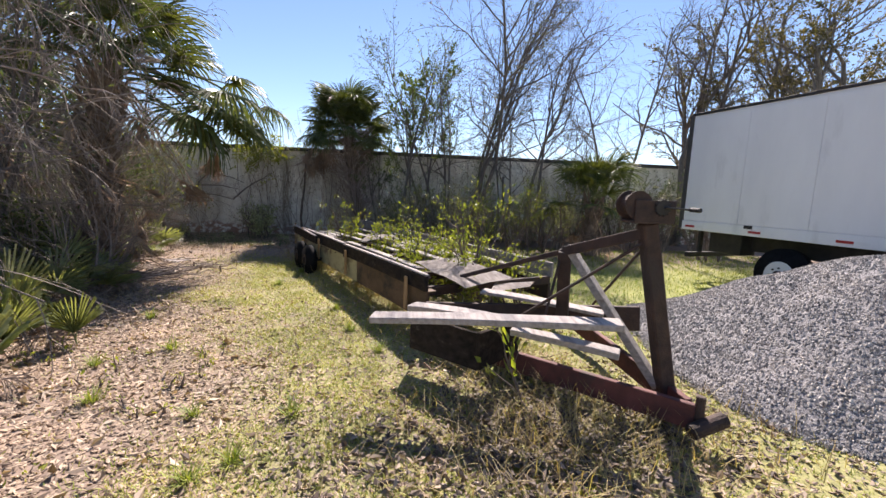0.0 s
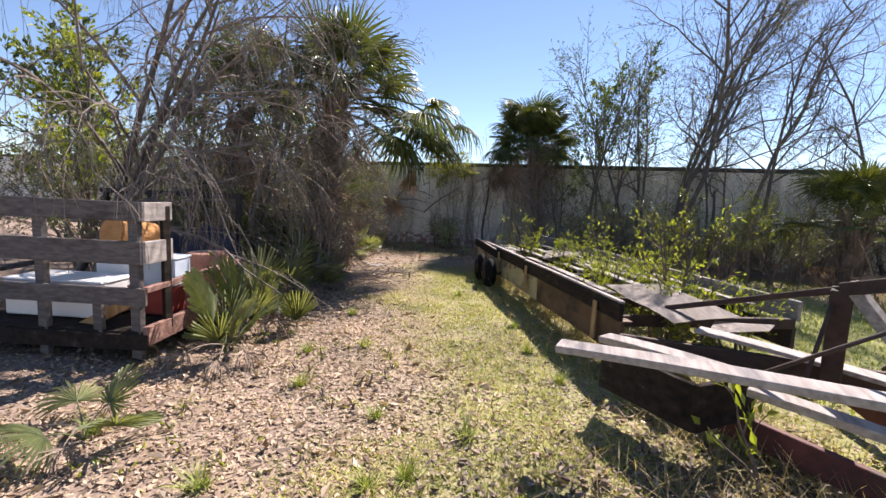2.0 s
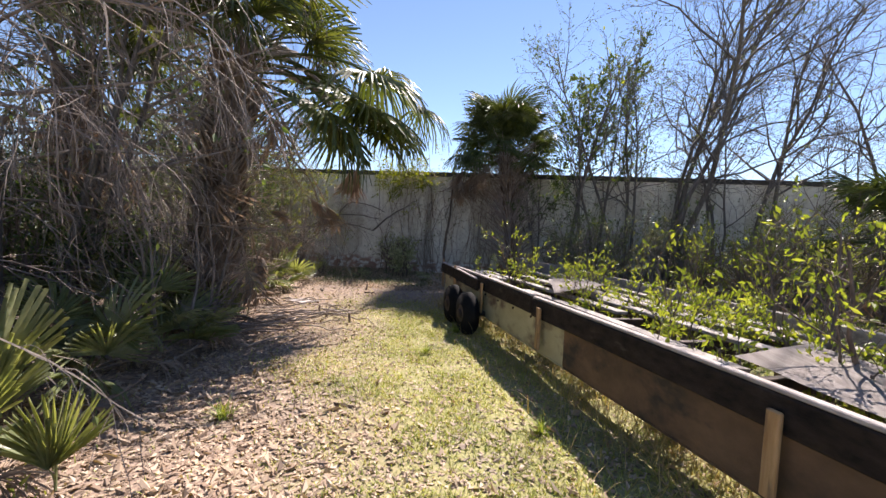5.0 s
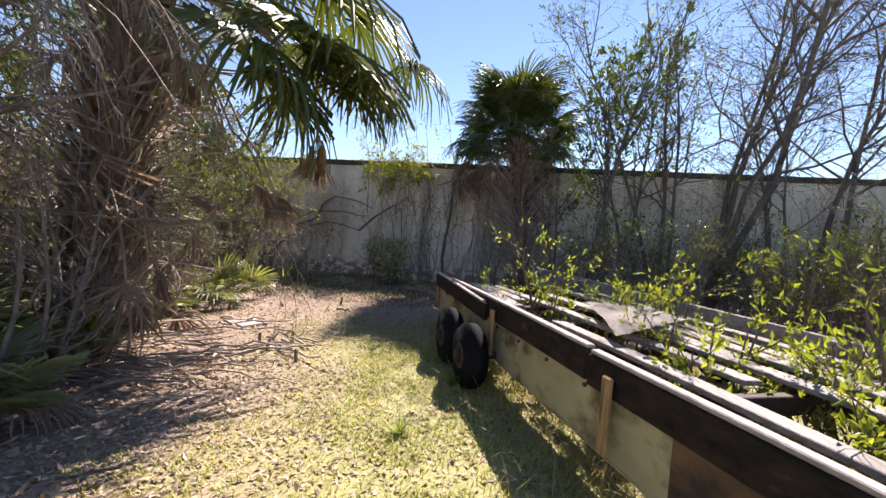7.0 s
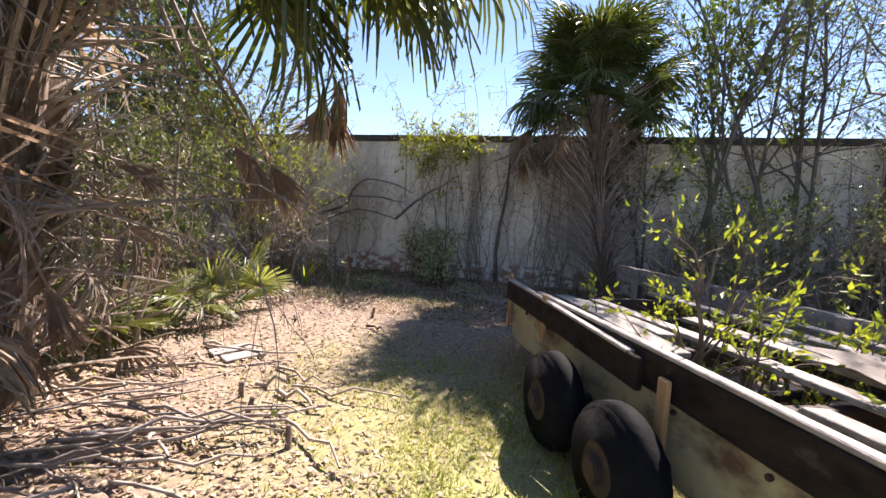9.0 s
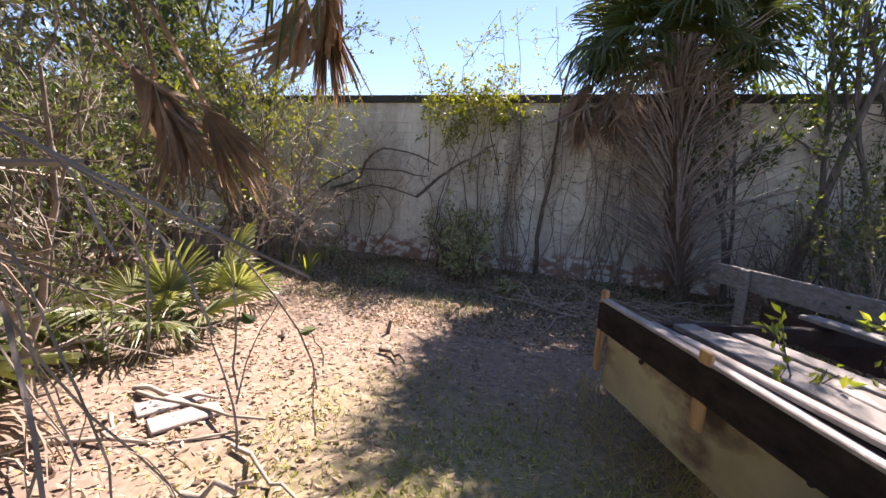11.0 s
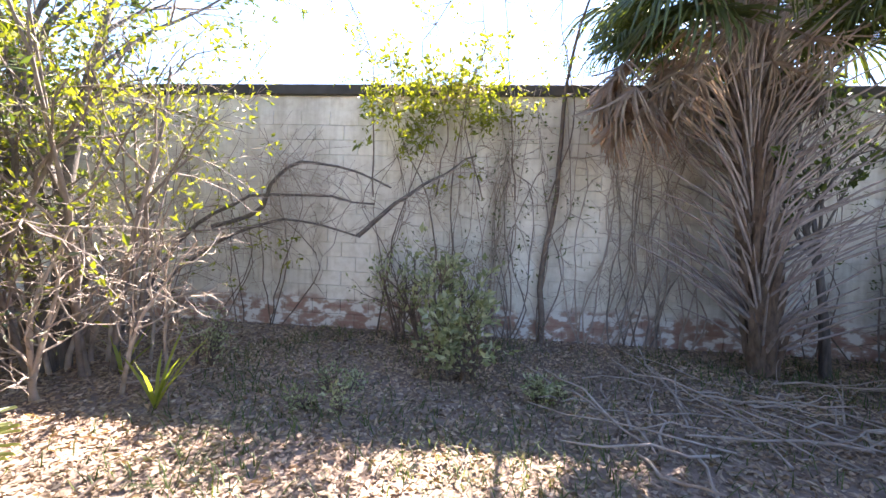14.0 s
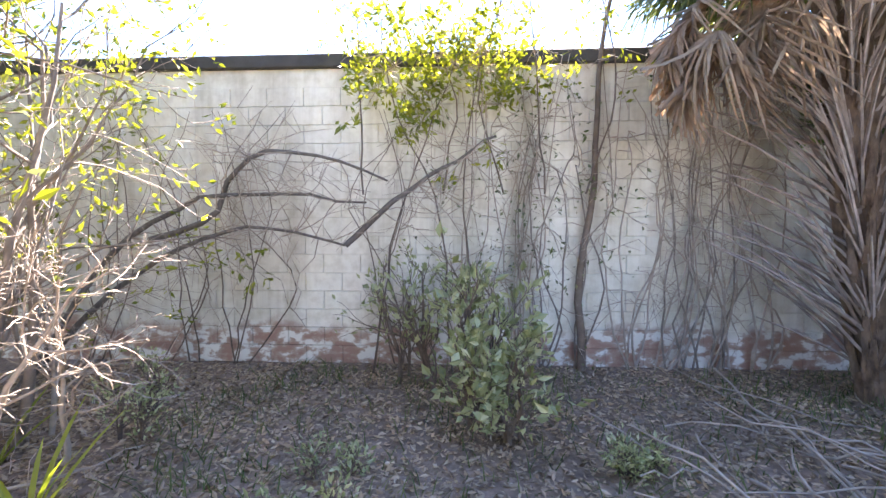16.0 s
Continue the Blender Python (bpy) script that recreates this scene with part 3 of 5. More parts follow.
tkbox("rear_guard", 0.05, 0.15, 0.15, 2.35, 0.55, 0.66, M_BLACK, "black rear under-run guard")
for w in (0.5, 1.9):
    tkbox("guard_leg", 0.06, 0.14, w, w + 0.1, 0.6, TB - 0.02, M_BLACK)
tkbox("mud_box", 0.55, 1.3, 0.3, 0.7, 0.75, 1.2, M_BLACK, "black box under the body")
for l in (2.3, 3.55):
    for w in (0.18, 2.3):
        c = tk(l, w, 0.52)
        m = Matrix.Translation(c) @ Matrix.Rotation(math.atan2(TS.y, TS.x), 4, "Z") @ Matrix.Rotation(radians(90), 4, "Y")
        bm = bmesh.new()
        cyl(bm, m, 0.52, 0.24, 36, 0.05)
        cyl(bm, m, 0.50, 0.28, 36, 0.03)
        wh = part("wheel", bm, M_RUBBER, truck, "black truck tyre", True)
        bm = bmesh.new()
        cyl(bm, m @ Matrix.Translation((0, 0, -0.125)), 0.29, 0.05, 28, 0.015)
        part("rim", bm, M_WHITE, wh, "white steel rim")
        bm = bmesh.new()
        cyl(bm, m @ Matrix.Translation((0, 0, -0.16)), 0.10, 0.06, 16, 0.012)
        for k in range(8):
            cyl(bm, m @ Matrix.Rotation(k * math.pi / 4, 4, "Z") @ Matrix.Translation((0.15, 0, -0.158)), 0.018, 0.03, 6)
        part("hub", bm, M_BLACK, wh, "dark hub with wheel nuts")

# ---- gravel pile ----
def pile_z(x, y):
    cx, cy = 8.4, 3.85
    dx, dy = x - cx, y - cy
    ang = math.atan2(dy, dx)
    r = math.hypot(dx / 1.08, dy / 0.95) * (1 + 0.10 * math.sin(2 * ang + 1) + 0.05 * math.sin(5 * ang))
    t = max(0.0, 1 - r / 2.95)
    return 1.62 * (t ** 1.12) * (1 - 0.12 * math.exp(-(r / 0.6) ** 2)) + 0.06 * noise.noise((x * 1.2, y * 1.2, 5)) * min(1, t * 5)


def make_gravel():
    n = 90
    V, F = [], []
    for j in range(n + 1):
        for i in range(n + 1):
            x, y = 4.6 + 7.2 * i / n, 0.7 + 6.4 * j / n
            z = pile_z(x, y)
            V.append((x, y, (z + gh(x, y) + 0.012 * noise.noise((x * 9, y * 9, 1))) if z > 0.015 else -0.12))
    for j in range(n):
        for i in range(n):
            F.append((j * (n + 1) + i, j * (n + 1) + i + 1, (j + 1) * (n + 1) + i + 1, (j + 1) * (n + 1) + i))
    pile = tagged(obj("gravel_pile", V, F, M_GRAVEL, smooth=True), "heap of loose grey gravel beside the trailer", "gravel", kind="stuff")
    # stones
    octa = np.array([(1, 0, 0), (-1, 0, 0), (0, 1, 0), (0, -1, 0), (0, 0, 1), (0, 0, -1)], float)
    of = np.array([(0, 2, 4), (2, 1, 4), (1, 3, 4), (3, 0, 4), (2, 0, 5), (1, 2, 5), (3, 1, 5), (0, 3, 5)])
    pts = []
    while len(pts) < 42000:
        x, y = rng.uniform(5.0, 9.0), rng.uniform(0.9, 6.6)
        z = pile_z(x, y)
        if z > 0.01 or (rng.random() < 0.06 and pile_z(x + (8.15 - x) * 0.14, y + (3.9 - y) * 0.14) > 0.02):
            pts.append((x, y, z + gh(x, y)))
    P = np.array(pts)
    S = rng.uniform(0.008, 0.021, (len(P), 1, 1)) * rng.uniform(0.6, 1.3, (len(P), 6, 3))
    A = rng.uniform(0, 6.28, len(P))
    O = octa[None] * S
    X = O[:, :, 0] * np.cos(A)[:, None] - O[:, :, 1] * np.sin(A)[:, None]
    Y = O[:, :, 0] * np.sin(A)[:, None] + O[:, :, 1] * np.cos(A)[:, None]
    V = np.stack([X, Y, O[:, :, 2]], -1) + P[:, None]
    F = (np.arange(len(P))[:, None, None] * 6 + of[None]).reshape(-1, 3)
    part_ = obj("stone", V.reshape(-1, 3), F, M_STONE, pile)
    part_["kind"] = "stuff"


L_LAWN = leaf_material("lawn_blade", [(0.0, (0.16, 0.24, 0.04)), (0.5, (0.24, 0.31, 0.06)), (1.0, (0.38, 0.40, 0.12))], 0.4, 0.6)
L_DRY = leaf_material("straw_blade", [(0.0, (0.34, 0.25, 0.12)), (0.6, (0.50, 0.40, 0.22)), (1.0, (0.30, 0.28, 0.10))], 0.35, 0.6)
M_STONE = leaf_material("gravel_stone", [(0.0, (0.12, 0.112, 0.115)), (0.5, (0.29, 0.275, 0.275)), (1.0, (0.52, 0.49, 0.48))], 0.0, 0.9)
make_gravel()

# ---- slatted utility trailer and what lies on it ----
RC = Vector((-1.72, 3.22, 0))
RL = Vector((-1.0, -0.28, 0)).normalized()      # along the slatted gate
RB = Vector((-0.28, 1.0, 0)).normalized()       # along the low sides
rack = thing("utility_trailer", (-1.72, 3.22, 0), "grey wooden utility trailer with a slatted front gate", "trailer")
rinv = rack.matrix_basis.inverted()


def rk(l, b, z):
    p = RC + RL * l + RB * b
    return Vector((p.x, p.y, z))


def rpart(name, bm, mat, label=""):
    bm.transform(rinv)
    return part(name, bm, mat, rack, label)


# the lowest slat is darker than the three above
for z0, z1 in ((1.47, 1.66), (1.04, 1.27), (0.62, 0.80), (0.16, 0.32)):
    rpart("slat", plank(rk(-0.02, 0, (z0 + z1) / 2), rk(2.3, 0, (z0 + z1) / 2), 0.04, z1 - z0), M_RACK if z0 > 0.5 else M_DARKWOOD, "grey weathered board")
for l in (0.12, 1.1, 2.2):
    rpart("post", plank(rk(l, 0.06, 0.05), rk(l, 0.06, 1.64), 0.13, 0.06), M_RACK)
rpart("post", plank(rk(0.52, 0.05, 0.2), rk(0.52, 0.05, 0.75), 0.12, 0.05), M_RACK)
rpart("post", plank(rk(0.0, 0.33, 0.3), rk(0.0, 0.33, 1.62), 0.05, 0.09), M_DARKWOOD)
# end slats get a paler colour than the gate to carry their sunlit side
for z0, z1 in ((1.47, 1.66), (1.04, 1.27)):
    rpart("slat", plank(rk(0.0, -0.02, (z0 + z1) / 2), rk(0.0, 0.42, (z0 + z1) / 2), 0.04, z1 - z0), M_PINKWOOD, "end board coloured pale for its sunlit face")
for z, h in ((0.78, 0.06), (0.30, 0.20)):
    rpart("side_rail", plank(rk(0.0, 0.0, z), rk(0.0, 2.0, z + 0.04), 0.06, h), M_REDWOOD, "reddish side rail")
    rpart("side_rail", plank(rk(2.2, 0.0, z), rk(2.2, 2.0, z + 0.04), 0.06, h), M_RACK)
for b in (0.7, 1.35, 1.95):
    rpart("post", plank(rk(0.0, b, 0.15), rk(0.0, b, 0.82), 0.07, 0.05), M_REDWOOD)
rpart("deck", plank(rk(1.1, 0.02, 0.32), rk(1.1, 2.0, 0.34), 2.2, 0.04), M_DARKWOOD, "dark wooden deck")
rpart("brace", plank(rk(0.1, 0.1, 0.70), rk(1.0, 0.25, 0.22), 0.05, 0.11), M_STAKE, "orange-brown diagonal board")
for b in (1.0,):
    for l in (-0.02, 2.25):
        bm = bmesh.new()
        m = Matrix.Translation(rk(l + 0.25, b, 0.26)) @ Matrix.Rotation(math.atan2(RL.y, RL.x), 4, "Z") @ Matrix.Rotation(radians(90), 4, "Y")
        cyl(bm, m, 0.26, 0.16, 24, 0.03)
        rpart("wheel", bm, M_RUBBER, "small black tyre")


def crate(name, l, b, z, size, mat, label, cat, turn=0.0):
    bm = bmesh.new()
    box(bm, Matrix.Translation((0, 0, size[2] / 2)), size, 0.015)
    box(bm, Matrix.Translation((0, 0, size[2] + 0.015)), (size[0] + 0.02, size[1] + 0.02, 0.03), 0.008)
    p = rk(l, b, z)
    bm.transform(pose(p.x, p.y, p.z, 0, 0, turn))
    return tagged(part(name, bm, mat, None), label, cat)


crate("storage_box", 0.30, 0.72, 0.695, (0.42, 0.34, 0.30), M_BLUEBOX, "pale blue plastic box on the utility trailer", "box", 20)
crate("metal_box", 0.35, 0.85, 0.36, (0.5, 0.6, 0.30), M_REDBOX, "red painted metal box on the utility trailer", "box", 12)
crate("appliance", 1.25, 0.55, 0.36, (1.1, 0.5, 0.38), M_REFLW, "white appliance lying on the utility trailer", "appliance", 15)
crate("white_crate", 0.98, 1.05, 0.36, (0.55, 0.4, 0.62), M_WHITE, "white box standing on the utility trailer", "box", 8)
bm = bmesh.new()
lp = rk(0.90, 1.0, 1.21)
cyl(bm, Matrix.Translation(lp) @ Matrix.Rotation(radians(78), 4, "X"), 0.20, 0.5, 24, 0.02)
tagged(part("log_round", bm, M_ORANGE, None), "orange cut log section lying on a white box", "log")
def drum(p, r, h, tilt, label):
    bm = bmesh.new()
    m = Matrix.Translation(p) @ Matrix.Rotation(tilt, 4, "Y")
    cyl(bm, m @ Matrix.Translation((0, 0, h / 2)), r, h, 28, 0.02)
    for z in (0.02, h * 0.33, h * 0.66, h - 0.02):
        cyl(bm, m @ Matrix.Translation((0, 0, z)), r + 0.012, 0.03, 28, 0.008)
    tagged(part("steel_drum", bm, M_BARREL, None, "", False), label, "drum")


drum((-2.43, 4.66, 0.36), 0.25, 0.60, 0.0, "rusty pinkish steel drum standing on the utility trailer")
# dark frame of an open cage behind
cage = thing("steel_cage", (-3.9, 5.45, 0), "black steel frame of an open cage in the brush", "frame")
cinv = Matrix.Translation((4.2, -6.0, 0))
for x in (-5.6, -4.7, -3.9, -3.05):
    bm = plank((x, 6.0 + (x + 4.2) * 0.1, 0), (x, 6.0 + (x + 4.2) * 0.1, 1.72), 0.07, 0.07)
    bm.transform(cinv)
    part("post", bm, M_BLACK, cage)
for z in (0.9, 1.72):
    bm = plank((-5.7, 5.85, z), (-3.0, 6.12, z), 0.07, 0.08)
    bm.transform(cinv)
    part("rail", bm, M_BLACK, cage)
def tarp(p, sx, sy, sz, label):
    bm = bmesh.new()
    bmesh.ops.create_icosphere(bm, subdivisions=3, radius=1)
    for v in bm.verts:
        f = 1 + 0.25 * noise.noise(v.co * 1.7) + 0.12 * noise.noise(v.co * 4)
        v.co = Vector((v.co.x * sx * f, v.co.y * sy * f, max(-0.2, v.co.z * f) * sz))
    bm.transform(pose(*p, 0, 0, 20))
    tagged(part("tarpaulin", bm, M_TARP, None, "", True), label, "tarpaulin")


tarp((-3.0, 5.3, 0.55), 0.45, 0.4, 0.7, "dark blue crumpled tarpaulin heap")
tarp((-3.9, 5.4, 0.45), 0.5, 0.4, 0.65, "dark blue crumpled tarpaulin heap")

# ---- plants: builders ----
M_MIDTWIG = material("grey_brown_twig", (0.10, 0.08, 0.065), (0.29, 0.24, 0.205), 7, bump=0.2)
L_PALE = leaf_material("silvery_leaf", [(0.0, (0.19, 0.23, 0.12)), (0.5, (0.35, 0.39, 0.24)), (1.0, (0.56, 0.59, 0.43))], 0.35, 0.35)
def fan_mesh(name, mat, n=30, radius=1.0, spread=250, droop=0.35, fold=0.012, ragged=0.15, seed=0, petiole=1.2, prad=0.012, thick=0.022):
    """A palm frond: an arching stalk along +x from the origin, then a fan of folded leaflets."""
    r = np.random.default_rng(seed)
    V, F = [], []
    k = 5
    cx, cz = petiole, -0.10 * petiole
    for i in range(n):
        a = radians((i / (n - 1) - 0.5) * spread) + r.normal() * (0.03 if ragged < 0.3 else 0.09)
        L = radius * (1 - 0.28 * abs(i / (n - 1) - 0.5) * 2) * (1 - ragged * r.random())
        d, s = np.array([math.cos(a), math.sin(a), 0]), np.array([-math.sin(a), math.cos(a), 0])
        o = len(V)
        dr = droop * (r.uniform(0.7, 1.4) if ragged < 0.3 else r.uniform(-0.3, 2.2))
        tw = r.normal() * 0.15
        if i == 0:
            V.append(np.array([cx, 0, cz]))
            o = 1
        F.append((0, o + 2, o + 1, o))
        for j in range(k):
            f = (j + 0.12) / (k - 0.88)
            w = thick * (0.45 + 1.3 * f) * max(0.0, 1 - f) ** 0.55 * radius + 0.002
            c = np.array([cx, 0, cz]) + d * L * f * (1 - 0.25 * dr * f * f) + np.array([0, 0, 0.10 * radius * abs(math.sin(a)) * f * 0.6 - dr * L * f ** 2.6])
            up = np.array([0, 0, fold * (1 + f)])
            V += [c - s * w, c + up + s * tw * 0.02, c + s * w]
        for j in range(k - 1):
            b = o + 3 * j
            F += [(b, b + 1, b + 4, b + 3), (b + 1, b + 2, b + 5, b + 4)]
    t = np.linspace(0, 1, 6)
    pts = np.stack([t * petiole * 1.02, 0 * t, 0.12 * petiole * np.sin(t * math.pi * 0.9) - 0.10 * petiole * t], 1)
    pv, pf = tubes(pts[None], np.linspace(prad * 1.6, prad, 6)[None], 4)
    o = len(V)
    V = np.concatenate([np.array(V), pv])
    F += (pf + o).tolist()
    F.append((0, o + len(pv) - 1, o + len(pv) - 2))
    me = bpy.data.meshes.new(name)
    me.from_pydata([tuple(v) for v in V.tolist()], [], [tuple(f) for f in F])
    me.materials.append(mat)
    return me


FRONDS = [fan_mesh("frond", L_PALM, 34, 1.0, 260, d, seed=s, petiole=p) for s, (d, p) in enumerate(((0.35, 1.3), (0.6, 1.5), (0.2, 1.1)))]
DEADS = [fan_mesh("dead_frond", L_DEAD, 26, 0.95, 170, 0.9, ragged=0.4, seed=10 + s, petiole=p, thick=0.02) for s, p in enumerate((1.0, 1.3, 1.6))]
HEAVY = [fan_mesh("dead_frond", L_DEAD, 64, 0.8, 42, 0.3, ragged=0.5, seed=15 + s, petiole=p, thick=0.008, fold=0.012) for s, p in enumerate((1.0, 1.2))]
GREYS = [fan_mesh("dead_frond", L_DEADGREY, 24, 0.8, 150, 0.8, ragged=0.45, seed=20 + s, petiole=p, thick=0.018) for s, p in enumerate((0.9, 1.2))]
UPRIGHTS = [fan_mesh("frond", L_PALMLIT, 20, 0.68, 110, 0.10, seed=36 + s, petiole=p, prad=0.007, thick=0.019, fold=0.02) for s, p in enumerate((0.22, 0.35, 0.28))]
LOWS = [fan_mesh("frond", L_PALMLIT, 24, 0.62, 200, d, seed=30 + s, petiole=p, prad=0.007, thick=0.028) for s, (d, p) in enumerate(((0.15, 0.5), (0.35, 0.65), (0.5, 0.4)))]


def aim(origin, direction, roll=0.0):
    """Pose at origin with +x along direction, +z as upright as can be."""
    x = Vector(direction).normalized()
    z = Vector((0, 0, 1)) - x * x.z
    z = z.normalized() if z.length > 1e-3 else Vector((1, 0, 0)) 
    y = z.cross(x)
    m = Matrix((x, y, z)).transposed().to_4x4()
    m.translation = origin
    return m @ Matrix.Rotation(roll, 4, "X")


def put(name, mesh, parent, m, scale=1.0):
    o = new(name, mesh)
    o.parent = parent
    o.matrix_basis = m @ Matrix.Scale(scale, 4)
    return o


def palm(base, height, label, live=24, dead=12, size=1.0, seed=0, lean=(0, 0), skirt=0, group="", spikes=0, spread=1.0, low=-25, trunk_r=0.19, rise=(5, 65), reach=(0.6, 1.7), foot=0.95):
    r = random.Random(seed)
    p = thing("palm_tree", base, label, "palm tree", group)
    top = Vector((lean[0], lean[1], height))
    n = 9
    pts = np.array([[lean[0] * (i / n) ** 1.5, lean[1] * (i / n) ** 1.5, height * i / n - 0.1] for i in range(n + 1)])
    rad = np.array([trunk_r * (1.25 - 0.3 * i / n) for i in range(n + 1)])
    v, f = tubes(pts[None], rad[None], 14)
    boots = []
    for i in range(int(height * 34)):
        z = r.uniform(0.1, height)
        a = r.uniform(0, 6.28)
        c = top * (z / height)
        q = np.array([[c.x + math.cos(a) * rr, c.y + math.sin(a) * rr, z + dz] for rr, dz in ((trunk_r * 0.8, -0.05), (trunk_r * 1.3, 0.08), (trunk_r * 1.75, 0.30 + r.uniform(0, 0.12)))])
        boots.append(tubes(q[None], np.array([[0.05, 0.045, 0.02]]), 4))
    v, f = join([(v, f)] + boots)
    obj("trunk", v, f, M_PALMTRUNK, p)
    for i in range(live):
        a = i * 2.399 + r.uniform(-0.2, 0.2)
        el = radians(r.uniform(low, 80) if i > live * 0.3 else r.uniform(45, 85))
        d = (math.cos(a) * math.cos(el) * spread, math.sin(a) * math.cos(el) * spread, math.sin(el))
        put("frond", FRONDS[i % 3], p, aim(top + Vector((0, 0, r.uniform(-0.25, 0.1))), d, r.uniform(-0.3, 0.3)), size * r.uniform(0.85, 1.15))
    for i in range(dead):
        a = i * 2.399 + r.uniform(-0.3, 0.3)
        el = radians(r.uniform(-75, -25))
        d = (math.cos(a) * math.cos(el), math.sin(a) * math.cos(el), math.sin(el))
        put("dead_frond", DEADS[i % 3], p, aim(top + Vector((0, 0, -0.25)), d, r.uniform(-0.5, 0.5)), size * r.uniform(0.8, 1.1))
    for i in range(skirt):
        a = r.uniform(0, 6.28)
        z = r.uniform(0.5, height * 0.95)
        el = radians(r.uniform(-65, 25))
        d = (math.cos(a) * math.cos(el), math.sin(a) * math.cos(el), math.sin(el))
        put("dead_frond", (GREYS + HEAVY + GREYS)[i % 6], p, aim(top * (z / height), d, r.uniform(-1.2, 1.2)), size * r.uniform(0.5, 0.85))
    if spikes:
        paths, rads = [], []
        for i in range(spikes):
            a, z = r.uniform(0, 6.28), r.uniform(0.15, height * foot)
            el = radians(r.uniform(*rise))
            L = r.uniform(*reach)
            c = top * (z / height)
            d = Vector((math.cos(a) * math.cos(el), math.sin(a) * math.cos(el), math.sin(el)))
            paths.append([[*(c + d * L * t + Vector((0, 0, -0.16 * L * t * t)))] for t in (0, 0.33, 0.66, 1)])
            rads.append([0.017, 0.013, 0.010, 0.005])
        v, f = tubes(paths, rads, 4)
        obj("stalk", v, f, M_STALK if skirt == 0 else M_TWIG, p)["kind"] = "stuff"
    return p


def palmetto(base, label, n=9, size=1.0, seed=0, mesh=None):
    r = random.Random(seed)
    p = thing("palmetto", base, label, "palmetto", "palmettos")
    for i in range(n):
        a = i * 2.399 + r.uniform(-0.3, 0.3)
        el = radians(r.uniform(18, 78) if mesh is None else r.uniform(48, 86))
        d = (math.cos(a) * math.cos(el), math.sin(a) * math.cos(el), math.sin(el))
        put("frond", (mesh or LOWS)[i % 3], p, aim((0, 0, 0.02), d, r.uniform(-0.6, 0.6)), size * r.uniform(0.8, 1.2))
    for i in range(3):
        a = r.uniform(0, 6.28)
        put("dead_frond", GREYS[i % 2], p, aim((0, 0, 0.12), (math.cos(a), math.sin(a), 0.12), r.uniform(-0.4, 0.4)), size * 0.5)
    return p


def grow(base, height, r0, stems, levels, r, spread=0.5, droop=0.0, wiggle=0.12, kids=(7, 6, 5), length=(0.42, 0.42, 0.4), first=0.3, lean=(0, 0)):
    """Branch polylines, level by level."""
    out = [[] for _ in range(levels + 1)]
    K = 7

    def limb(p, d, L, rad, lev):
        pts, dd = [np.array(p)], np.array(d, float)
        for i in range(K - 1):
            dd = dd + r.normal(size=3) * wiggle * (1.0 if lev else 0.6)
            dd[2] += (0.05 if lev < 2 else 0.0) - droop * lev * 0.08
            dd /= np.linalg.norm(dd)
            pts.append(pts[-1] + dd * L / (K - 1))
        pts = np.array(pts)
        out[lev].append((pts, np.linspace(rad, max(rad * 0.28, 0.0022), K)))
        if lev < levels:
            n = kids[min(lev, len(kids) - 1)]
            for i in range(n):
                t = first + (1 - first) * (i + r.random()) / n if lev == 0 else 0.15 + 0.85 * (i + r.random()) / n
                j = min(int(t * (K - 1)), K - 2)
                q = pts[j] + (pts[j + 1] - pts[j]) * (t * (K - 1) - j)
                ax = pts[j + 1] - pts[j]
                ax /= np.linalg.norm(ax)
                sd = np.cross(ax, r.normal(size=3))
                sd /= np.linalg.norm(sd) + 1e-9
                ang = spread * r.uniform(0.7, 1.3)
                limb(q, ax * math.cos(ang) + sd * math.sin(ang), L * length[min(lev, len(length) - 1)] * r.uniform(0.7, 1.3) * (1.15 - 0.5 * t), rad * (0.52 - 0.25 * t), lev + 1)

    for s in range(stems):
        a = r.uniform(0, 6.28)
        o = 0.05 * stems
        limb(np.array([math.cos(a) * o, math.sin(a) * o, -0.08]), np.array([lean[0] + math.cos(a) * 0.12 * (stems > 1) + r.normal() * 0.04, lean[1] + math.sin(a) * 0.12 * (stems > 1), 1.0]), height * r.uniform(0.8, 1.05), r0 * r.uniform(0.7, 1.0), 0)
    return out


def tree(name, base, height, r0, label, category, leaf=None, per=3, leaf_size=(0.07, 0.03), seed=0, stems=1, levels=3, bark=None, twig=None, group="", leaf_from=2, density=1.0, **kw):
    r = np.random.default_rng(seed)
    t = thing(name, base, label, category, group)
    out = grow(base, height, r0, stems, levels, r, **kw)
    for p, q in out[0]:
        v, f = tubes(p[None], q[None], 8)
        obj("trunk" if stems < 4 else "stem", v, f, bark or M_BARK, t, True)
    v, f = join([tubes([p for p, _ in lv], [q for _, q in lv], 5 if i == 0 else 3) for i, lv in enumerate(out[1:]) if lv])
    obj("branchwork", v, f, twig or bark or M_BARK, t)["kind"] = "stuff"
    if leaf:
        pts, ds = [], []
        for lv in out[leaf_from:]:
            for p, _ in lv:
                if r.random() > density:
                    continue
                for _ in range(per):
                    j = r.integers(2, len(p))
                    pts.append(p[j] + r.normal(size=3) * 0.025)
                    ds.append((p[j] - p[j - 1]) / (np.linalg.norm(p[j] - p[j - 1]) + 1e-9))
        v, f = leaves(np.array(pts), leaf_size[0], leaf_size[1], 0.1, np.array(ds))
        obj("crown", v, f, leaf, t)["kind"] = "stuff"
    return t


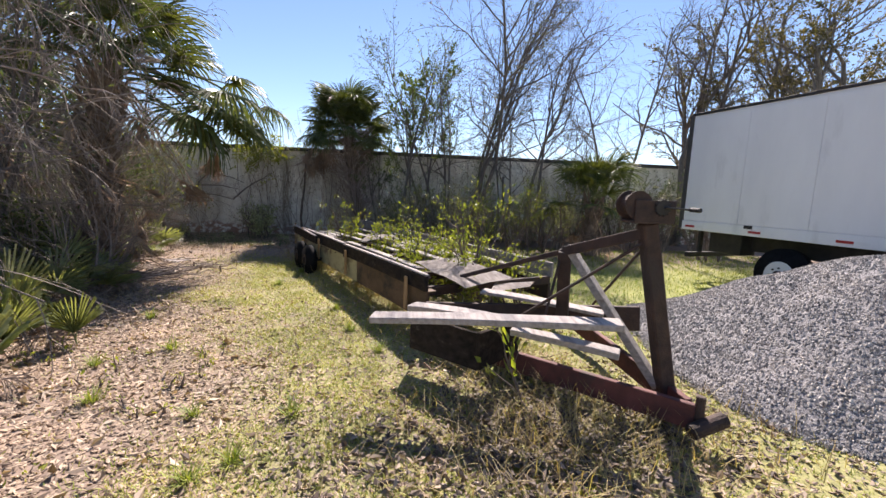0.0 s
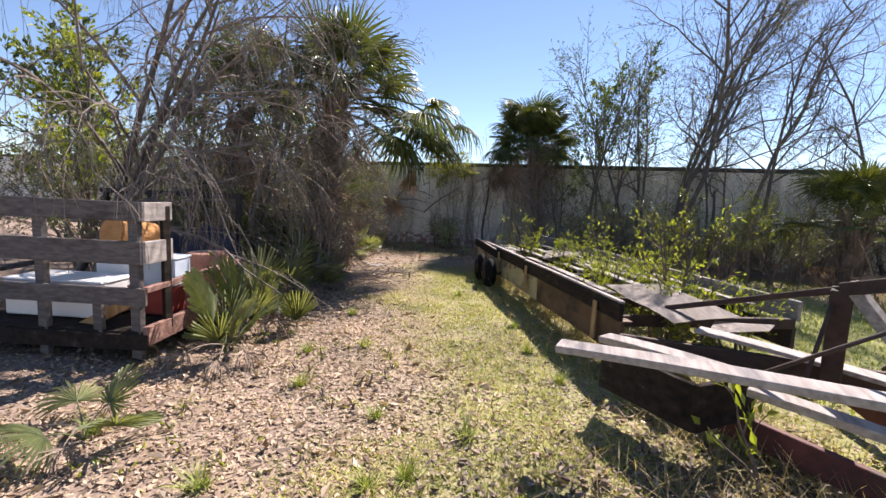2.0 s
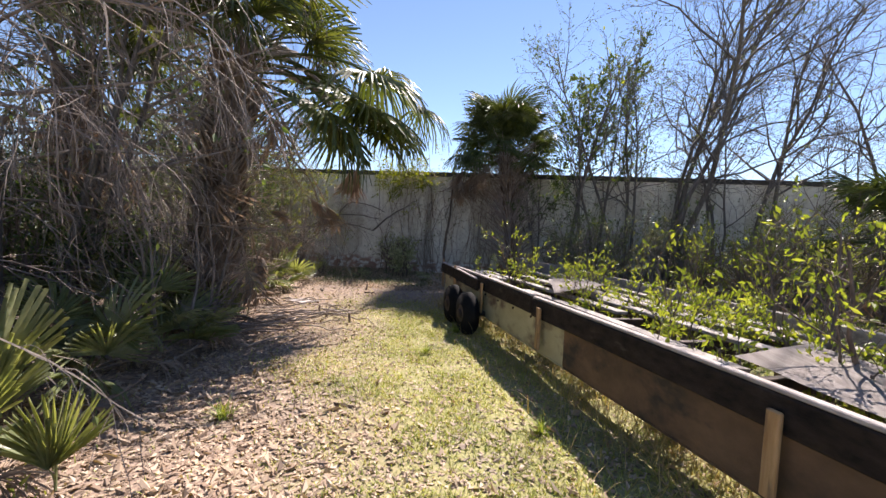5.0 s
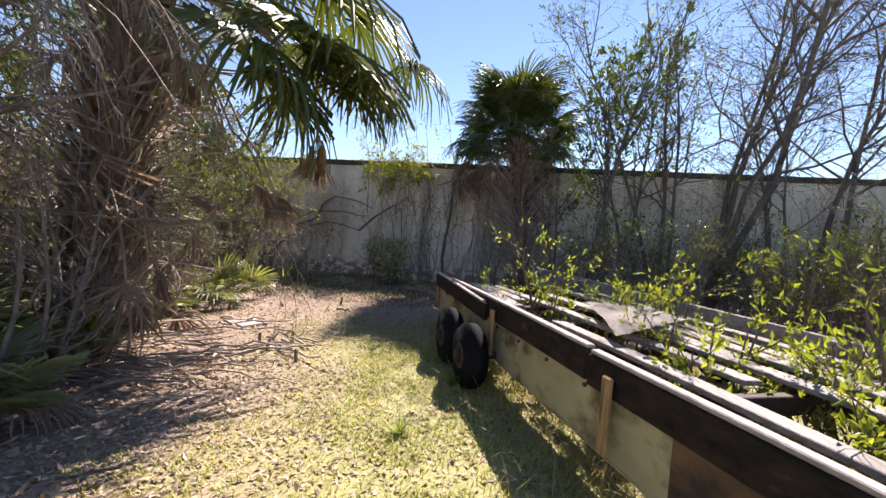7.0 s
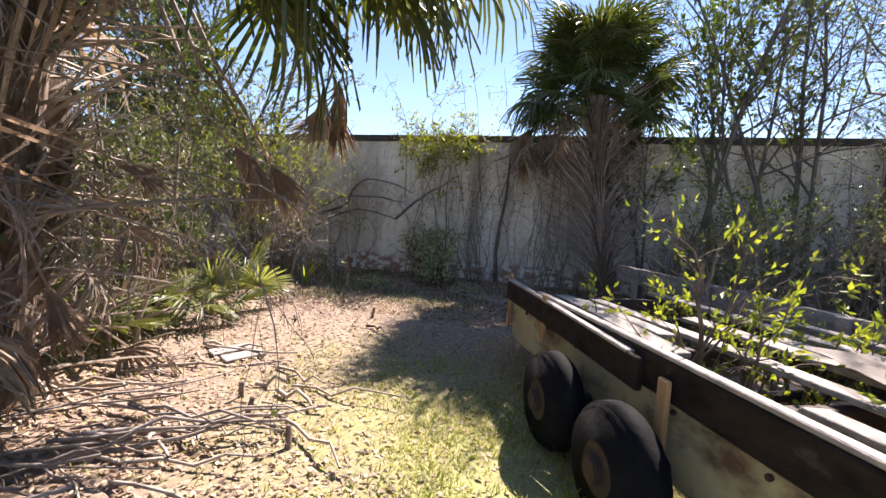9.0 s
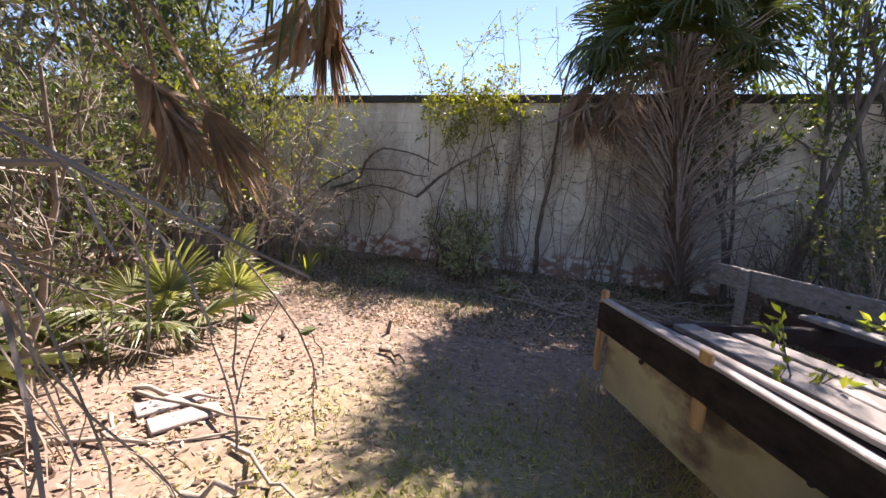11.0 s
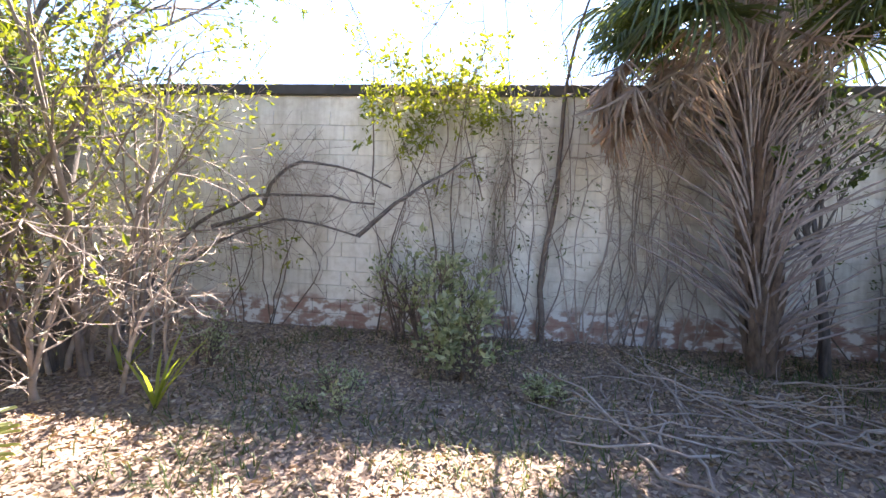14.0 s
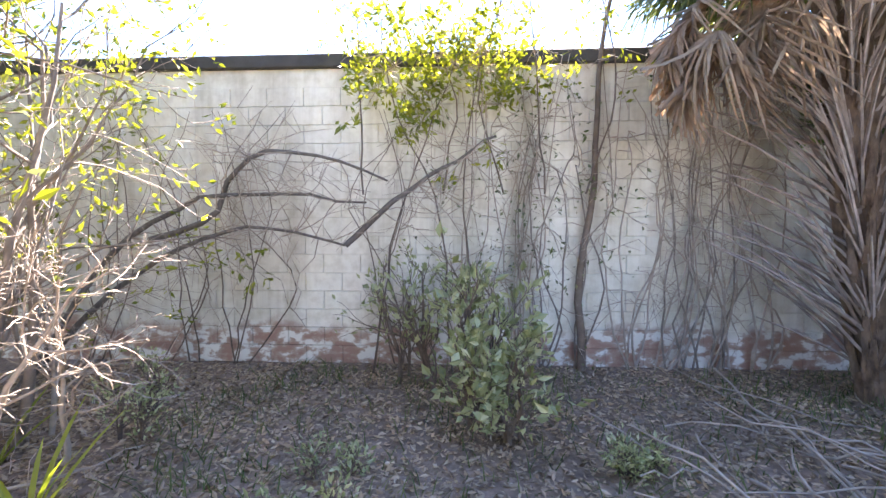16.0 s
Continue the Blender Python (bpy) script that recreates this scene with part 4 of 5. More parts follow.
# ---- trees along the wall ----
wp = palm((1.18, 15.6, 0), 3.9, "dark cabbage palm with brown dead stalks against the wall", 100, 0, 0.78, 3, (-0.5, 0.0), 0, spikes=460, trunk_r=0.12, low=-12, rise=(30, 80), reach=(0.7, 1.9), foot=0.93)
for k in range(16):
    # dead fronds hanging over the crown's west side
    rk_ = random.Random(900 + k)
    a0 = Vector((-0.5 - 0.7 * rk_.random(), -0.15 - 0.4 * rk_.random(), 3.75 - 0.2 * rk_.random()))
    tip = Vector((-2.15 + rk_.uniform(-0.35, 0.55), -0.2 + rk_.uniform(-0.4, 0.2), 2.35 + rk_.uniform(-0.3, 0.5)))
    put("dead_frond", (HEAVY + GREYS)[k % 4], wp, aim(a0, tip - a0, rk_.uniform(-0.8, 0.8)), rk_.uniform(0.75, 0.95))
for k in range(14):
    # dead fronds all round below the crown
    rk_ = random.Random(960 + k)
    a = k * 2.399
    put("dead_frond", GREYS[k % 2], wp, aim((-0.45, 0.0, 3.55), (math.cos(a), math.sin(a), rk_.uniform(-1.1, -0.2)), rk_.uniform(-0.8, 0.8)), rk_.uniform(0.55, 0.75))
for k in range(5):
    rk_ = random.Random(930 + k)
    a0 = Vector((-0.6, -0.1, 3.8))
    put("frond", FRONDS[k % 3], wp, aim(a0, (-0.9, rk_.uniform(-0.6, 0.4), rk_.uniform(-0.3, 0.2)), rk_.uniform(-0.4, 0.4)), rk_.uniform(0.55, 0.7))
BARE = dict(kids=(12, 8, 6), spread=0.78, length=(0.38, 0.45, 0.45), wiggle=0.19, first=0.35)
tree("bare_tree", (5.2, 15.8, 0), 10.2, 0.10, "tall bare grey tree with fine twigs by the wall", "tree", L_GREY, 3, (0.06, 0.03), 11, 4, 3, group="bare trees", density=0.7, leaf_from=3, lean=(0.03, 0), **BARE)
tree("bare_tree", (7.65, 15.8, 0), 8.6, 0.10, "slender bare grey tree with fine twigs by the wall", "tree", None, seed=12, stems=2, group="bare trees", **BARE)
tree("bare_tree", (11.2, 15.7, 0), 8.2, 0.09, "slender bare tree with sparse yellow-green leaves", "tree", L_BRIGHT, 1, (0.07, 0.035), 13, 2, 3, group="bare trees", density=0.35, leaf_from=3, **BARE)
tree("bare_tree", (13.9, 15.8, 0), 11.0, 0.14, "tall bare tree with sparse yellow-green leaves", "tree", L_GREY, 1, (0.07, 0.035), 14, 2, 3, group="bare trees", density=0.6, leaf_from=3, **BARE)
tree("bare_tree", (9.6, 15.9, 0), 5.2, 0.05, "small bare grey tree by the wall", "tree", None, seed=15, stems=2, group="bare trees", **BARE)
tree("bare_tree", (6.5, 15.6, 0), 6.6, 0.06, "slender bare tree with few leaves by the wall", "tree", L_GREY, 2, (0.06, 0.03), 19, 3, 3, group="bare trees", density=0.5, leaf_from=3, **BARE)
tree("bare_tree", (4.3, 15.9, 0), 7.6, 0.07, "slender bare tree with few leaves by the wall", "tree", L_GREEN, 3, (0.07, 0.035), 20, 3, 3, group="bare trees", density=0.7, leaf_from=3, **BARE)
tree("leafy_tree", (2.6, 15.75, 0), 7.0, 0.09, "thin young tree with sparse yellow-green leaves", "tree", L_BRIGHT, 2, (0.085, 0.05), 16, 1, 3, leaf_from=3, density=0.6, kids=(9, 6, 4), spread=0.6, first=0.45)
tree("leafy_tree", (3.3, 15.8, 0), 5.6, 0.06, "slim leafy green tree by the wall", "tree", L_GREEN, 5, (0.12, 0.06), 17, 3, 3, kids=(9, 5, 4), spread=0.5, first=0.4)
tree("leafy_tree", (1.9, 15.6, 0), 4.4, 0.05, "slim leafy green tree by the wall", "tree", L_GREEN, 5, (0.10, 0.05), 18, 2, 3, kids=(9, 5, 4), spread=0.5)
for i, (x, y, h) in enumerate(((15.8, 17.6, 8.5), (18.2, 16.0, 9.0), (21.5, 18.5, 10.0), (17.0, 12.5, 8.0))):
    tree("oak_tree", (x, y, 0), h, 0.2, "brownish oak tree with thinning leaves", "tree", L_OAK, 8, (0.10, 0.055), 40 + i, 2, 3, group="oak trees", kids=(9, 7, 5), spread=0.7)
palm((8.75, 12.7, 0), 1.7, "short green cabbage palm on the grass", 24, 3, 0.85, 21, low=-10)

# ---- big palm and brush on the west side ----
big = palm((-3.35, 8.65, 0), 3.9, "large cabbage palm with a shaggy skirt of brown dead fronds", 20, 3, 1.12, 5, (0.25, 0.2), 12, spikes=260, low=-25, trunk_r=0.24)
def hang(mesh, px, tip, scale, roll=0.0):
    """A frond of the big palm from its stalk's start towards a place."""
    a = Vector(px) - Vector((-3.35, 8.65, 0))
    put("dead_frond" if mesh in DEADS + GREYS + HEAVY else "frond", mesh, big, aim(a, Vector(tip) - Vector(px), roll), scale)


hang(FRONDS[0], (-2.7, 8.9, 3.9), (-0.75, 8.95, 3.35), 1.35)
hang(FRONDS[1], (-2.8, 8.8, 3.9), (-0.7, 8.6, 3.75), 1.3)
hang(FRONDS[2], (-2.7, 8.7, 4.0), (-0.6, 9.4, 3.2), 1.4)
hang(FRONDS[1], (-2.9, 8.9, 3.8), (-1.2, 9.9, 3.6), 1.25)
def hang_far(mesh, start, tip, scale, roll=0.0):
    """A dead frond that hangs from a long arching stalk out of the crown."""
    hang(mesh, start, tip, scale, roll)
    base = Vector((-3.35, 8.65, 0))
    a, c = Vector((0.25, 0.2, 3.95)), Vector(start) - base
    mid = (a + c) / 2 + Vector((0, 0, 0.45))
    pts = np.array([[*(a * (1 - t) ** 2 + mid * 2 * t * (1 - t) + c * t * t)] for t in np.linspace(0, 1, 9)])
    v, f = tubes(pts[None], np.linspace(0.028, 0.016, 9)[None], 6)
    obj("stalk", v, f, M_STALK, big, True)


hang_far(HEAVY[0], (-2.62, 9.72, 2.55), (-1.70, 9.76, 1.38), 0.80)
hang_far(HEAVY[1], (-2.55, 9.80, 2.60), (-1.80, 9.86, 1.50), 0.78, 0.9)
hang_far(HEAVY[0], (-2.70, 9.65, 2.50), (-1.95, 9.66, 1.45), 0.72, 1.7)
hang_far(HEAVY[0], (-1.80, 10.25, 3.35), (-1.74, 10.33, 1.85), 0.84)
hang_far(HEAVY[1], (-1.88, 10.30, 3.35), (-1.66, 10.36, 1.90), 0.80, 1.2)
hang_far(HEAVY[0], (-1.70, 10.25, 3.35), (-1.56, 10.30, 2.00), 0.76, 0.5)
hang_far(FRONDS[1], (-1.9, 9.2, 3.75), (-0.55, 9.5, 3.15), 0.85)
hang_far(FRONDS[0], (-1.9, 9.3, 3.7), (-0.75, 9.75, 2.95), 0.85, 0.3)
hang_far(FRONDS[1], (-1.7, 9.9, 4.1), (-0.6, 10.6, 3.8), 0.9)
hang_far(FRONDS[0], (-2.0, 10.0, 4.2), (-1.4, 11.0, 3.8), 0.95, 0.3)
hang_far(FRONDS[2], (-2.4, 9.9, 4.3), (-2.2, 11.0, 4.1), 1.0)
hang_far(FRONDS[1], (-2.6, 9.6, 4.3), (-1.6, 10.2, 4.3), 1.0, -0.3)
hang(HEAVY[1], (-2.65, 8.45, 1.55), (-2.45, 8.48, 0.5), 0.72)
hang(HEAVY[0], (-2.6, 8.5, 1.6), (-2.38, 8.55, 0.5), 0.70, 1.3)
for k in range(12):
    # upper crown towards the path
    q = random.Random(700 + k)
    a, el = radians(q.uniform(-75, 80)), radians(q.uniform(-5, 65))
    hang(FRONDS[k % 3], (-2.95, 8.85, 4.1), (-2.95 + math.cos(a) * math.cos(el), 8.85 + math.sin(a) * math.cos(el), 4.1 + math.sin(el)), q.uniform(0.8, 1.0), q.uniform(-0.4, 0.4))
palm((-4.95, 7.95, 0), 3.5, "cabbage palm with a dark skirt of hanging fronds in the brush", 18, 12, 0.75, 9, (0.1, -0.1), 0, trunk_r=0.17, low=-20)
hang(GREYS[1], (-2.9, 8.4, 1.7), (-2.35, 8.1, 1.0), 0.9)
tree("bare_tree", (-6.2, 5.6, 0), 6.8, 0.085, "grey leafless tree with long drooping twigs", "tree", L_GREEN, 1, (0.06, 0.03), 51, 3, 4, group="bare trees", density=0.12, leaf_from=4, kids=(8, 6, 5, 4), spread=0.75, droop=1.5, length=(0.6, 0.55, 0.5, 0.5), bark=M_BARK, twig=M_MIDTWIG, lean=(0.5, 0.05))
tree("bare_tree", (-5.2, 4.3, 0), 5.4, 0.07, "grey leafless tree with long drooping twigs", "tree", L_GREEN, 1, (0.05, 0.03), 54, 2, 4, group="bare trees", density=0.1, leaf_from=4, kids=(8, 6, 5, 4), spread=0.7, droop=0.9, length=(0.65, 0.55, 0.5, 0.5), twig=M_MIDTWIG, lean=(0.55, 0.15))


def shrub(base, h, label, leaf, seed, stems=7, per=5, ls=(0.06, 0.03), twig=None, spread=0.6, lean=(0, 0), group="shrubs", levels=2, kids=(8, 6, 4), density=1.0):
    return tree("shrub", base, h, 0.018 + 0.006 * h, label, "shrub", leaf, per, ls, seed, stems, levels, twig or M_DARKTWIG, twig or M_DARKTWIG, group, 1, density, kids=kids, spread=spread, length=(0.5, 0.5, 0.4), wiggle=0.2, first=0.12, lean=lean)


rs = random.Random(5)
shrub((-2.95, 7.5, 0), 1.9, "tangled dry brown brush under the palm", None, 56, 9, 1, twig=M_MIDTWIG, spread=0.85, levels=3, kids=(7, 5, 3))
shrub((-4.0, 9.9, 0), 2.3, "tangled dry brown brush under the palm", L_GREY, 57, 9, 2, (0.05, 0.025), M_MIDTWIG, 0.85, levels=3, kids=(7, 5, 3))
tree("bare_tree", (-4.3, 7.1, 0), 5.2, 0.06, "grey leafless tree with fine tangled twigs", "tree", L_GREEN, 1, (0.05, 0.03), 53, 3, 4, group="bare trees", density=0.15, leaf_from=4, kids=(8, 6, 5, 4), spread=0.8, droop=0.9, length=(0.55, 0.5, 0.5, 0.5), twig=M_MIDTWIG, lean=(0.25, 0.05))
for i in range(14):
    shrub((rs.uniform(-1.6, 0.6), rs.uniform(1.8, 4.6), 0), rs.uniform(0.12, 0.24), "small green weed in leaf litter", L_BRIGHT, 600 + i, 3, 3, (0.045, 0.018), group="weeds", spread=0.7, levels=1, kids=(3, 2))
# tangled brown brush, west
for i, (x, y, h) in enumerate(((-4.6, 6.9, 2.0), (-5.8, 7.4, 2.6), (-7.2, 6.6, 2.6), (-6.6, 9.2, 3.0), (-5.0, 10.6, 2.2), (-7.8, 11.0, 3.2), (-8.8, 8.2, 3.2), (-5.9, 12.2, 2.6), (-3.9, 7.6, 1.4), (-8.6, 4.6, 2.8), (-9.6, 12.8, 3.6))):
    shrub((x, y, 0), h, "tangled brown brush with few leaves", L_GREY if i % 2 else L_GREEN, 60 + i, 11, 3, (0.06, 0.03), M_DARKTWIG, 0.8, levels=3, kids=(7, 5, 3))
for i, (x, y, h) in enumerate(((-11.5, 9, 7), (-12.5, 13.5, 8), (-10.2, 15.2, 7), (-13, 4.5, 7), (-8.4, 14.6, 5.5))):
    tree("leafy_tree", (x, y, 0), h, 0.14, "dark green tree in the thicket", "tree", L_GREEN, 5, (0.17, 0.09), 80 + i, 2, 3, group="thicket trees", kids=(9, 6, 5), spread=0.7, first=0.15)
tree("leafy_tree", (-8.6, 6.8, 0), 4.6, 0.08, "bright green leafy tree behind the brush", "tree", L_BRIGHT, 5, (0.11, 0.055), 95, 3, 3, kids=(9, 6, 4), spread=0.6, first=0.2)
tree("leafy_tree", (-5.7, 14.3, 0), 6.0, 0.09, "dark-stemmed tree with small leaves near the wall", "tree", L_GREEN, 4, (0.09, 0.045), 90, 2, 3, kids=(10, 6, 4), spread=0.6, first=0.15)
tree("leafy_tree", (-7.3, 13.4, 0), 5.6, 0.09, "dark-stemmed tree with small leaves near the wall", "tree", L_GREEN, 4, (0.10, 0.05), 91, 2, 3, kids=(10, 6, 4), spread=0.6, first=0.15)
shrub((-5.7, 14.6, 0), 3.3, "yellow-green shrub with pale dry twigs near the wall", L_YELLOW, 92, 9, 4, (0.065, 0.03), M_MIDTWIG, 0.75, (0.05, -0.1), levels=3, kids=(7, 5, 3), density=0.7)
shrub((-6.6, 14.0, 0), 3.6, "yellow-green shrub with pale dry twigs near the wall", L_YELLOW, 93, 9, 4, (0.065, 0.03), M_MIDTWIG, 0.7, (0.1, 0), levels=3, kids=(7, 5, 3), density=0.7)
shrub((-5.2, 14.2, 0), 1.5, "bare pale twiggy shrub near the wall", None, 94, 10, 1, twig=M_TWIG, spread=0.8, levels=3, kids=(7, 5, 3))
# band of shrubs below the wall, east
for i in range(17):
    x = 2.4 + i * 0.72 + rs.uniform(-0.2, 0.2)
    y = rs.uniform(14.0, 15.7) if i % 3 else rs.uniform(13.3, 14.4)
    h = rs.uniform(1.3, 2.5)
    shrub((x, y, 0), h, "grey-green bushy shrub below the wall", (L_GREY, L_GREEN, L_PALE)[i % 3], 100 + i, 6, 5, (0.07, 0.04), M_MIDTWIG, levels=2, density=0.6)
for i, (x, y, h) in enumerate(((6.4, 12.6, 1.8), (7.6, 13.0, 2.2), (5.2, 13.0, 1.5), (10.4, 12.9, 2.2), (12.4, 12.0, 2.4))):
    shrub((x, y, 0), h, "bright green shrub at the edge of the grass", L_BRIGHT if i < 3 else L_GREY, 130 + i, 6, 5, (0.06, 0.03), density=0.5)
# growth through the trailer deck
for i in range(36):
    s, w = (0.4 + i * 0.125 if i < 26 else 3.8 + (i - 26) * 0.26) + rs.uniform(-0.2, 0.2), rs.uniform(0.5, 2.0)
    p = at(s, w, 0)
    shrub((p.x, p.y, 0), rs.uniform(0.75, 1.15), "bright green sapling growing through the trailer deck", L_BRIGHT, 150 + i, 2, 5, (0.06, 0.03), M_DARKTWIG, 0.5, group="saplings", kids=(5, 3, 3))
for i, (s, w, h) in enumerate(((5.4, 0.45, 1.75), (5.6, 0.8, 1.5), (1.4, 1.7, 1.9), (1.0, 1.5, 2.2), (1.9, 2.0, 1.7), (2.6, 2.9, 1.9), (4.2, 3.1, 1.7), (2.2, 1.1, 1.5))):
    p = at(s, w, 0)
    shrub((p.x, p.y, 0), h, "tall bright green sapling beside the trailer", L_BRIGHT, 175 + i, 1, 5, (0.06, 0.03), M_DARKTWIG, 0.45, group="saplings", kids=(7, 4, 3), density=0.7)
shrub((3.62, 3.22, 0), 0.75, "small broad-leaved sapling beside the draw bar", L_BRIGHT, 185, 1, 5, (0.13, 0.045), M_DARKTWIG, 0.5, group="saplings", kids=(5, 2, 2), levels=1)

# ---- plants on and before the wall ----
def arching(name, paths, r0, label, cat, mat, leaf=None, seed=0, twigs=8, tl=0.5, per=4, ls=(0.07, 0.03), first=3):
    r = np.random.default_rng(seed)
    t = thing(name, (paths[0][0][0], paths[0][0][1], 0), label, cat)
    off = np.array([paths[0][0][0], paths[0][0][1], 0])
    main, tw, lp = [], [], []
    for q in paths:
        q = np.array(q, float) - off
        tt = np.linspace(0, len(q) - 1, 14)
        c = np.stack([np.interp(tt, range(len(q)), q[:, i]) for i in range(3)], 1)
        c[1:-1] = (c[:-2] + 2 * c[1:-1] + c[2:]) / 4
        c[1:-1] += r.normal(size=c[1:-1].shape) * 0.012
        main.append((c, np.linspace(r0, r0 * 0.35, 14)))
        for _ in range(twigs):
            j = r.integers(first, 13)
            d = r.normal(size=3) * np.array([1, 0.5, 0.8])
            d /= np.linalg.norm(d)
            w = np.array([c[j] + d * tl * f * r.uniform(0.8, 1.1) + r.normal(size=3) * 0.02 * (f > 0) + np.array([0, 0, -0.1 * f * f]) for f in (0, 0.3, 0.6, 1)])
            tw.append((w, np.array([0.007, 0.005, 0.0035, 0.002])))
            for _ in range(2):
                k = r.integers(1, 4)
                d2 = d + r.normal(size=3) * 0.8
                d2 /= np.linalg.norm(d2)
                w2 = np.array([w[k] + d2 * tl * 0.5 * f for f in (0, 0.3, 0.6, 1)])
                tw.append((w2, np.array([0.004, 0.003, 0.0025, 0.0018])))
                lp += [w2[-1] + r.normal(size=3) * 0.05 for _ in range(per)]
    for p, q in main:
        v, f = tubes(p[None], q[None], 6)
        obj("stem", v, f, mat, t, True)
    if tw:
        v, f = tubes([p for p, _ in tw], [q for _, q in tw], 3)
        obj("twig_mass", v, f, M_TWIG, t)["kind"] = "stuff"
    if leaf:
        v, f = leaves(np.array(lp), ls[0], ls[1], 0.1)
        obj("foliage", v, f, leaf, t)["kind"] = "stuff"
    return t


Y = 15.85
arching("shrub", [[(-6.3, 15.5, 0), (-5.7, Y, 1.26), (-4.9, Y, 1.75), (-4.1, Y, 1.8), (-3.2, Y, 1.7)], [(-6.3, 15.5, 0), (-5.6, Y, 0.95), (-4.9, Y, 1.35), (-4.2, Y, 1.52), (-3.4, Y, 1.3)],
                  [(-5.3, Y, 1.35), (-4.6, Y, 1.55), (-4.55, Y, 1.95), (-4.2, Y, 2.2), (-3.6, Y, 2.15), (-3.0, Y, 1.9)], [(-3.4, Y, 1.3), (-2.9, Y, 1.75), (-2.4, Y, 2.05), (-2.0, Y, 2.3)]],
         0.032, "bare arching shrub with pale twigs against the wall", "shrub", M_BARK, None, 201, 34, 0.6)
arching("climbing_vine", [[(-1.08, 16.3, 0), (-1.14, 16.33, 0.9), (-1.0, 16.33, 1.6), (-0.95, 16.33, 2.6), (-0.92, 16.3, 3.4), (-0.7, 16.25, 4.3)]], 0.045, "dark woody vine climbing the wall", "vine", M_DARKTWIG, L_GREEN, 202, 10, 0.4)
r = np.random.default_rng(77)
for k in range(10):
    x0 = (-1.75, -1.45, -0.35, 0.15, 0.6, 3.4, 4.8, 6.2, 7.8, 9.4)[k]
    paths = []
    for _ in range(9 if k < 5 else 8):
        x = x0 + r.normal() * 0.28
        pts = [(x, 16.36, 0)]
        for i in range(1, 7):
            x += r.normal() * 0.14
            pts.append((x, 16.36 - r.uniform(0, 0.08), i * r.uniform(0.38, 0.56)))
        paths.append(pts)
    arching("climbing_vine", paths, 0.011, "thin dry vines climbing the block wall", "vine", M_MIDTWIG if k % 2 else M_TWIG, L_GREY if k < 2 else L_GREEN if k > 4 else None, 210 + k, 7, 0.4, 2 if k < 5 else 4, (0.05, 0.03))
for k, (x, z) in enumerate(((-4.6, 3.0), (-5.4, 3.0), (-3.0, 3.0), (-6.3, 3.0), (2.2, 3.0), (3.4, 3.0))):
    paths = [[(x + r.normal() * 0.2, 16.36, 0), (x + r.normal() * 0.3, 16.36, 0.9), (x + r.normal() * 0.3, 16.33, 1.8), (x + r.normal() * 0.3, 16.33, 2.7)] for _ in range(4)]
    arching("climbing_vine", paths, 0.008, "thin dry vines climbing the block wall", "vine", M_DARKTWIG, None, 230 + k, 4, 0.3)
arching("leafy_vine", [[(-3.2, 16.1, 0), (-3.0, 16.1, 1.4), (-2.6, 16.05, 2.5), (-2.2, 16.0, 3.5)], [(-2.4, 16.1, 0), (-2.5, 16.1, 1.6), (-3.0, 16.05, 2.7), (-3.1, 16.0, 3.5)], [(-2.2, 16.1, 0), (-2.3, 16.1, 1.8), (-2.2, 16.05, 2.9), (-1.9, 16.0, 3.7)]],
         0.012, "bright green leafy vine over the wall top", "vine", M_DARKTWIG, L_YELLOW, 240, 26, 0.42, 12, (0.085, 0.04), 9)
arching("leafy_vine", [[(x, 16.15, 1.8), (x + r.normal() * 0.2, 16.1, 2.8), (x + r.normal() * 0.3, 16.05, 3.6), (x + r.normal() * 0.35, 15.95, 4.6)] for x in (-3.3, -2.5, -1.9, -1.5, -1.1)],
         0.010, "thin leafy vine shoots rising over the wall top", "vine", M_DARKTWIG, L_YELLOW, 241, 14, 0.30, 4, (0.075, 0.035), 5)
shrub((-2.35, 15.35, 0), 1.25, "silvery green leafy bush before the wall", L_PALE, 250, 5, 3, (0.085, 0.052), spread=0.6, density=0.6)
shrub((-2.75, 15.9, 0), 1.2, "pale grey-green leafy bush before the wall", L_PALE, 251, 3, 2, (0.06, 0.03), spread=0.5)
shrub((-2.0, 15.0, 0), 0.8, "pale green leafy bush before the wall", L_PALE, 252, 5, 4, (0.08, 0.05), spread=0.6, density=0.6)
for i, (x, y, h) in enumerate(((2.0, 14.9, 1.3), (-4.6, 14.9, 0.45), (-1.3, 14.6, 0.25), (-3.0, 14.1, 0.25))):
    shrub((x, y, 0), h, "low leafy weed in the wall's shade", L_GREY if i == 0 else L_PALE, 255 + i, 4, 2, (0.045, 0.022), group="weeds", spread=0.7)


def blades(base, n, L, w, label, mat, seed):
    """A clump of long strap leaves."""
    r = np.random.default_rng(seed)
    V, F = [], []
    for i in range(n):
        a, el = r.uniform(0, 6.28), r.uniform(0.9, 1.45)
        d = np.array([math.cos(a) * math.cos(el), math.sin(a) * math.cos(el), math.sin(el)])
        s = np.array([-math.sin(a), math.cos(a), 0])
        l = L * r.uniform(0.6, 1.1)
        o = len(V)
        for j in range(5):
            f = j / 4
            c = d * l * f + np.array([math.cos(a), math.sin(a), -0.5]) * l * 0.25 * f * f
            ww = w * (0.5 + f) * (1 - f) ** 0.6 + 0.001
            V += [c - s * ww, c + s * ww]
        F += [(o + 2 * j, o + 2 * j + 1, o + 2 * j + 3, o + 2 * j + 2) for j in range(4)]
    ob = obj("strap_leaf_plant", V, F, mat)
    ob.location = base
    return tagged(ob, label, "plant", "strap-leaved plants")


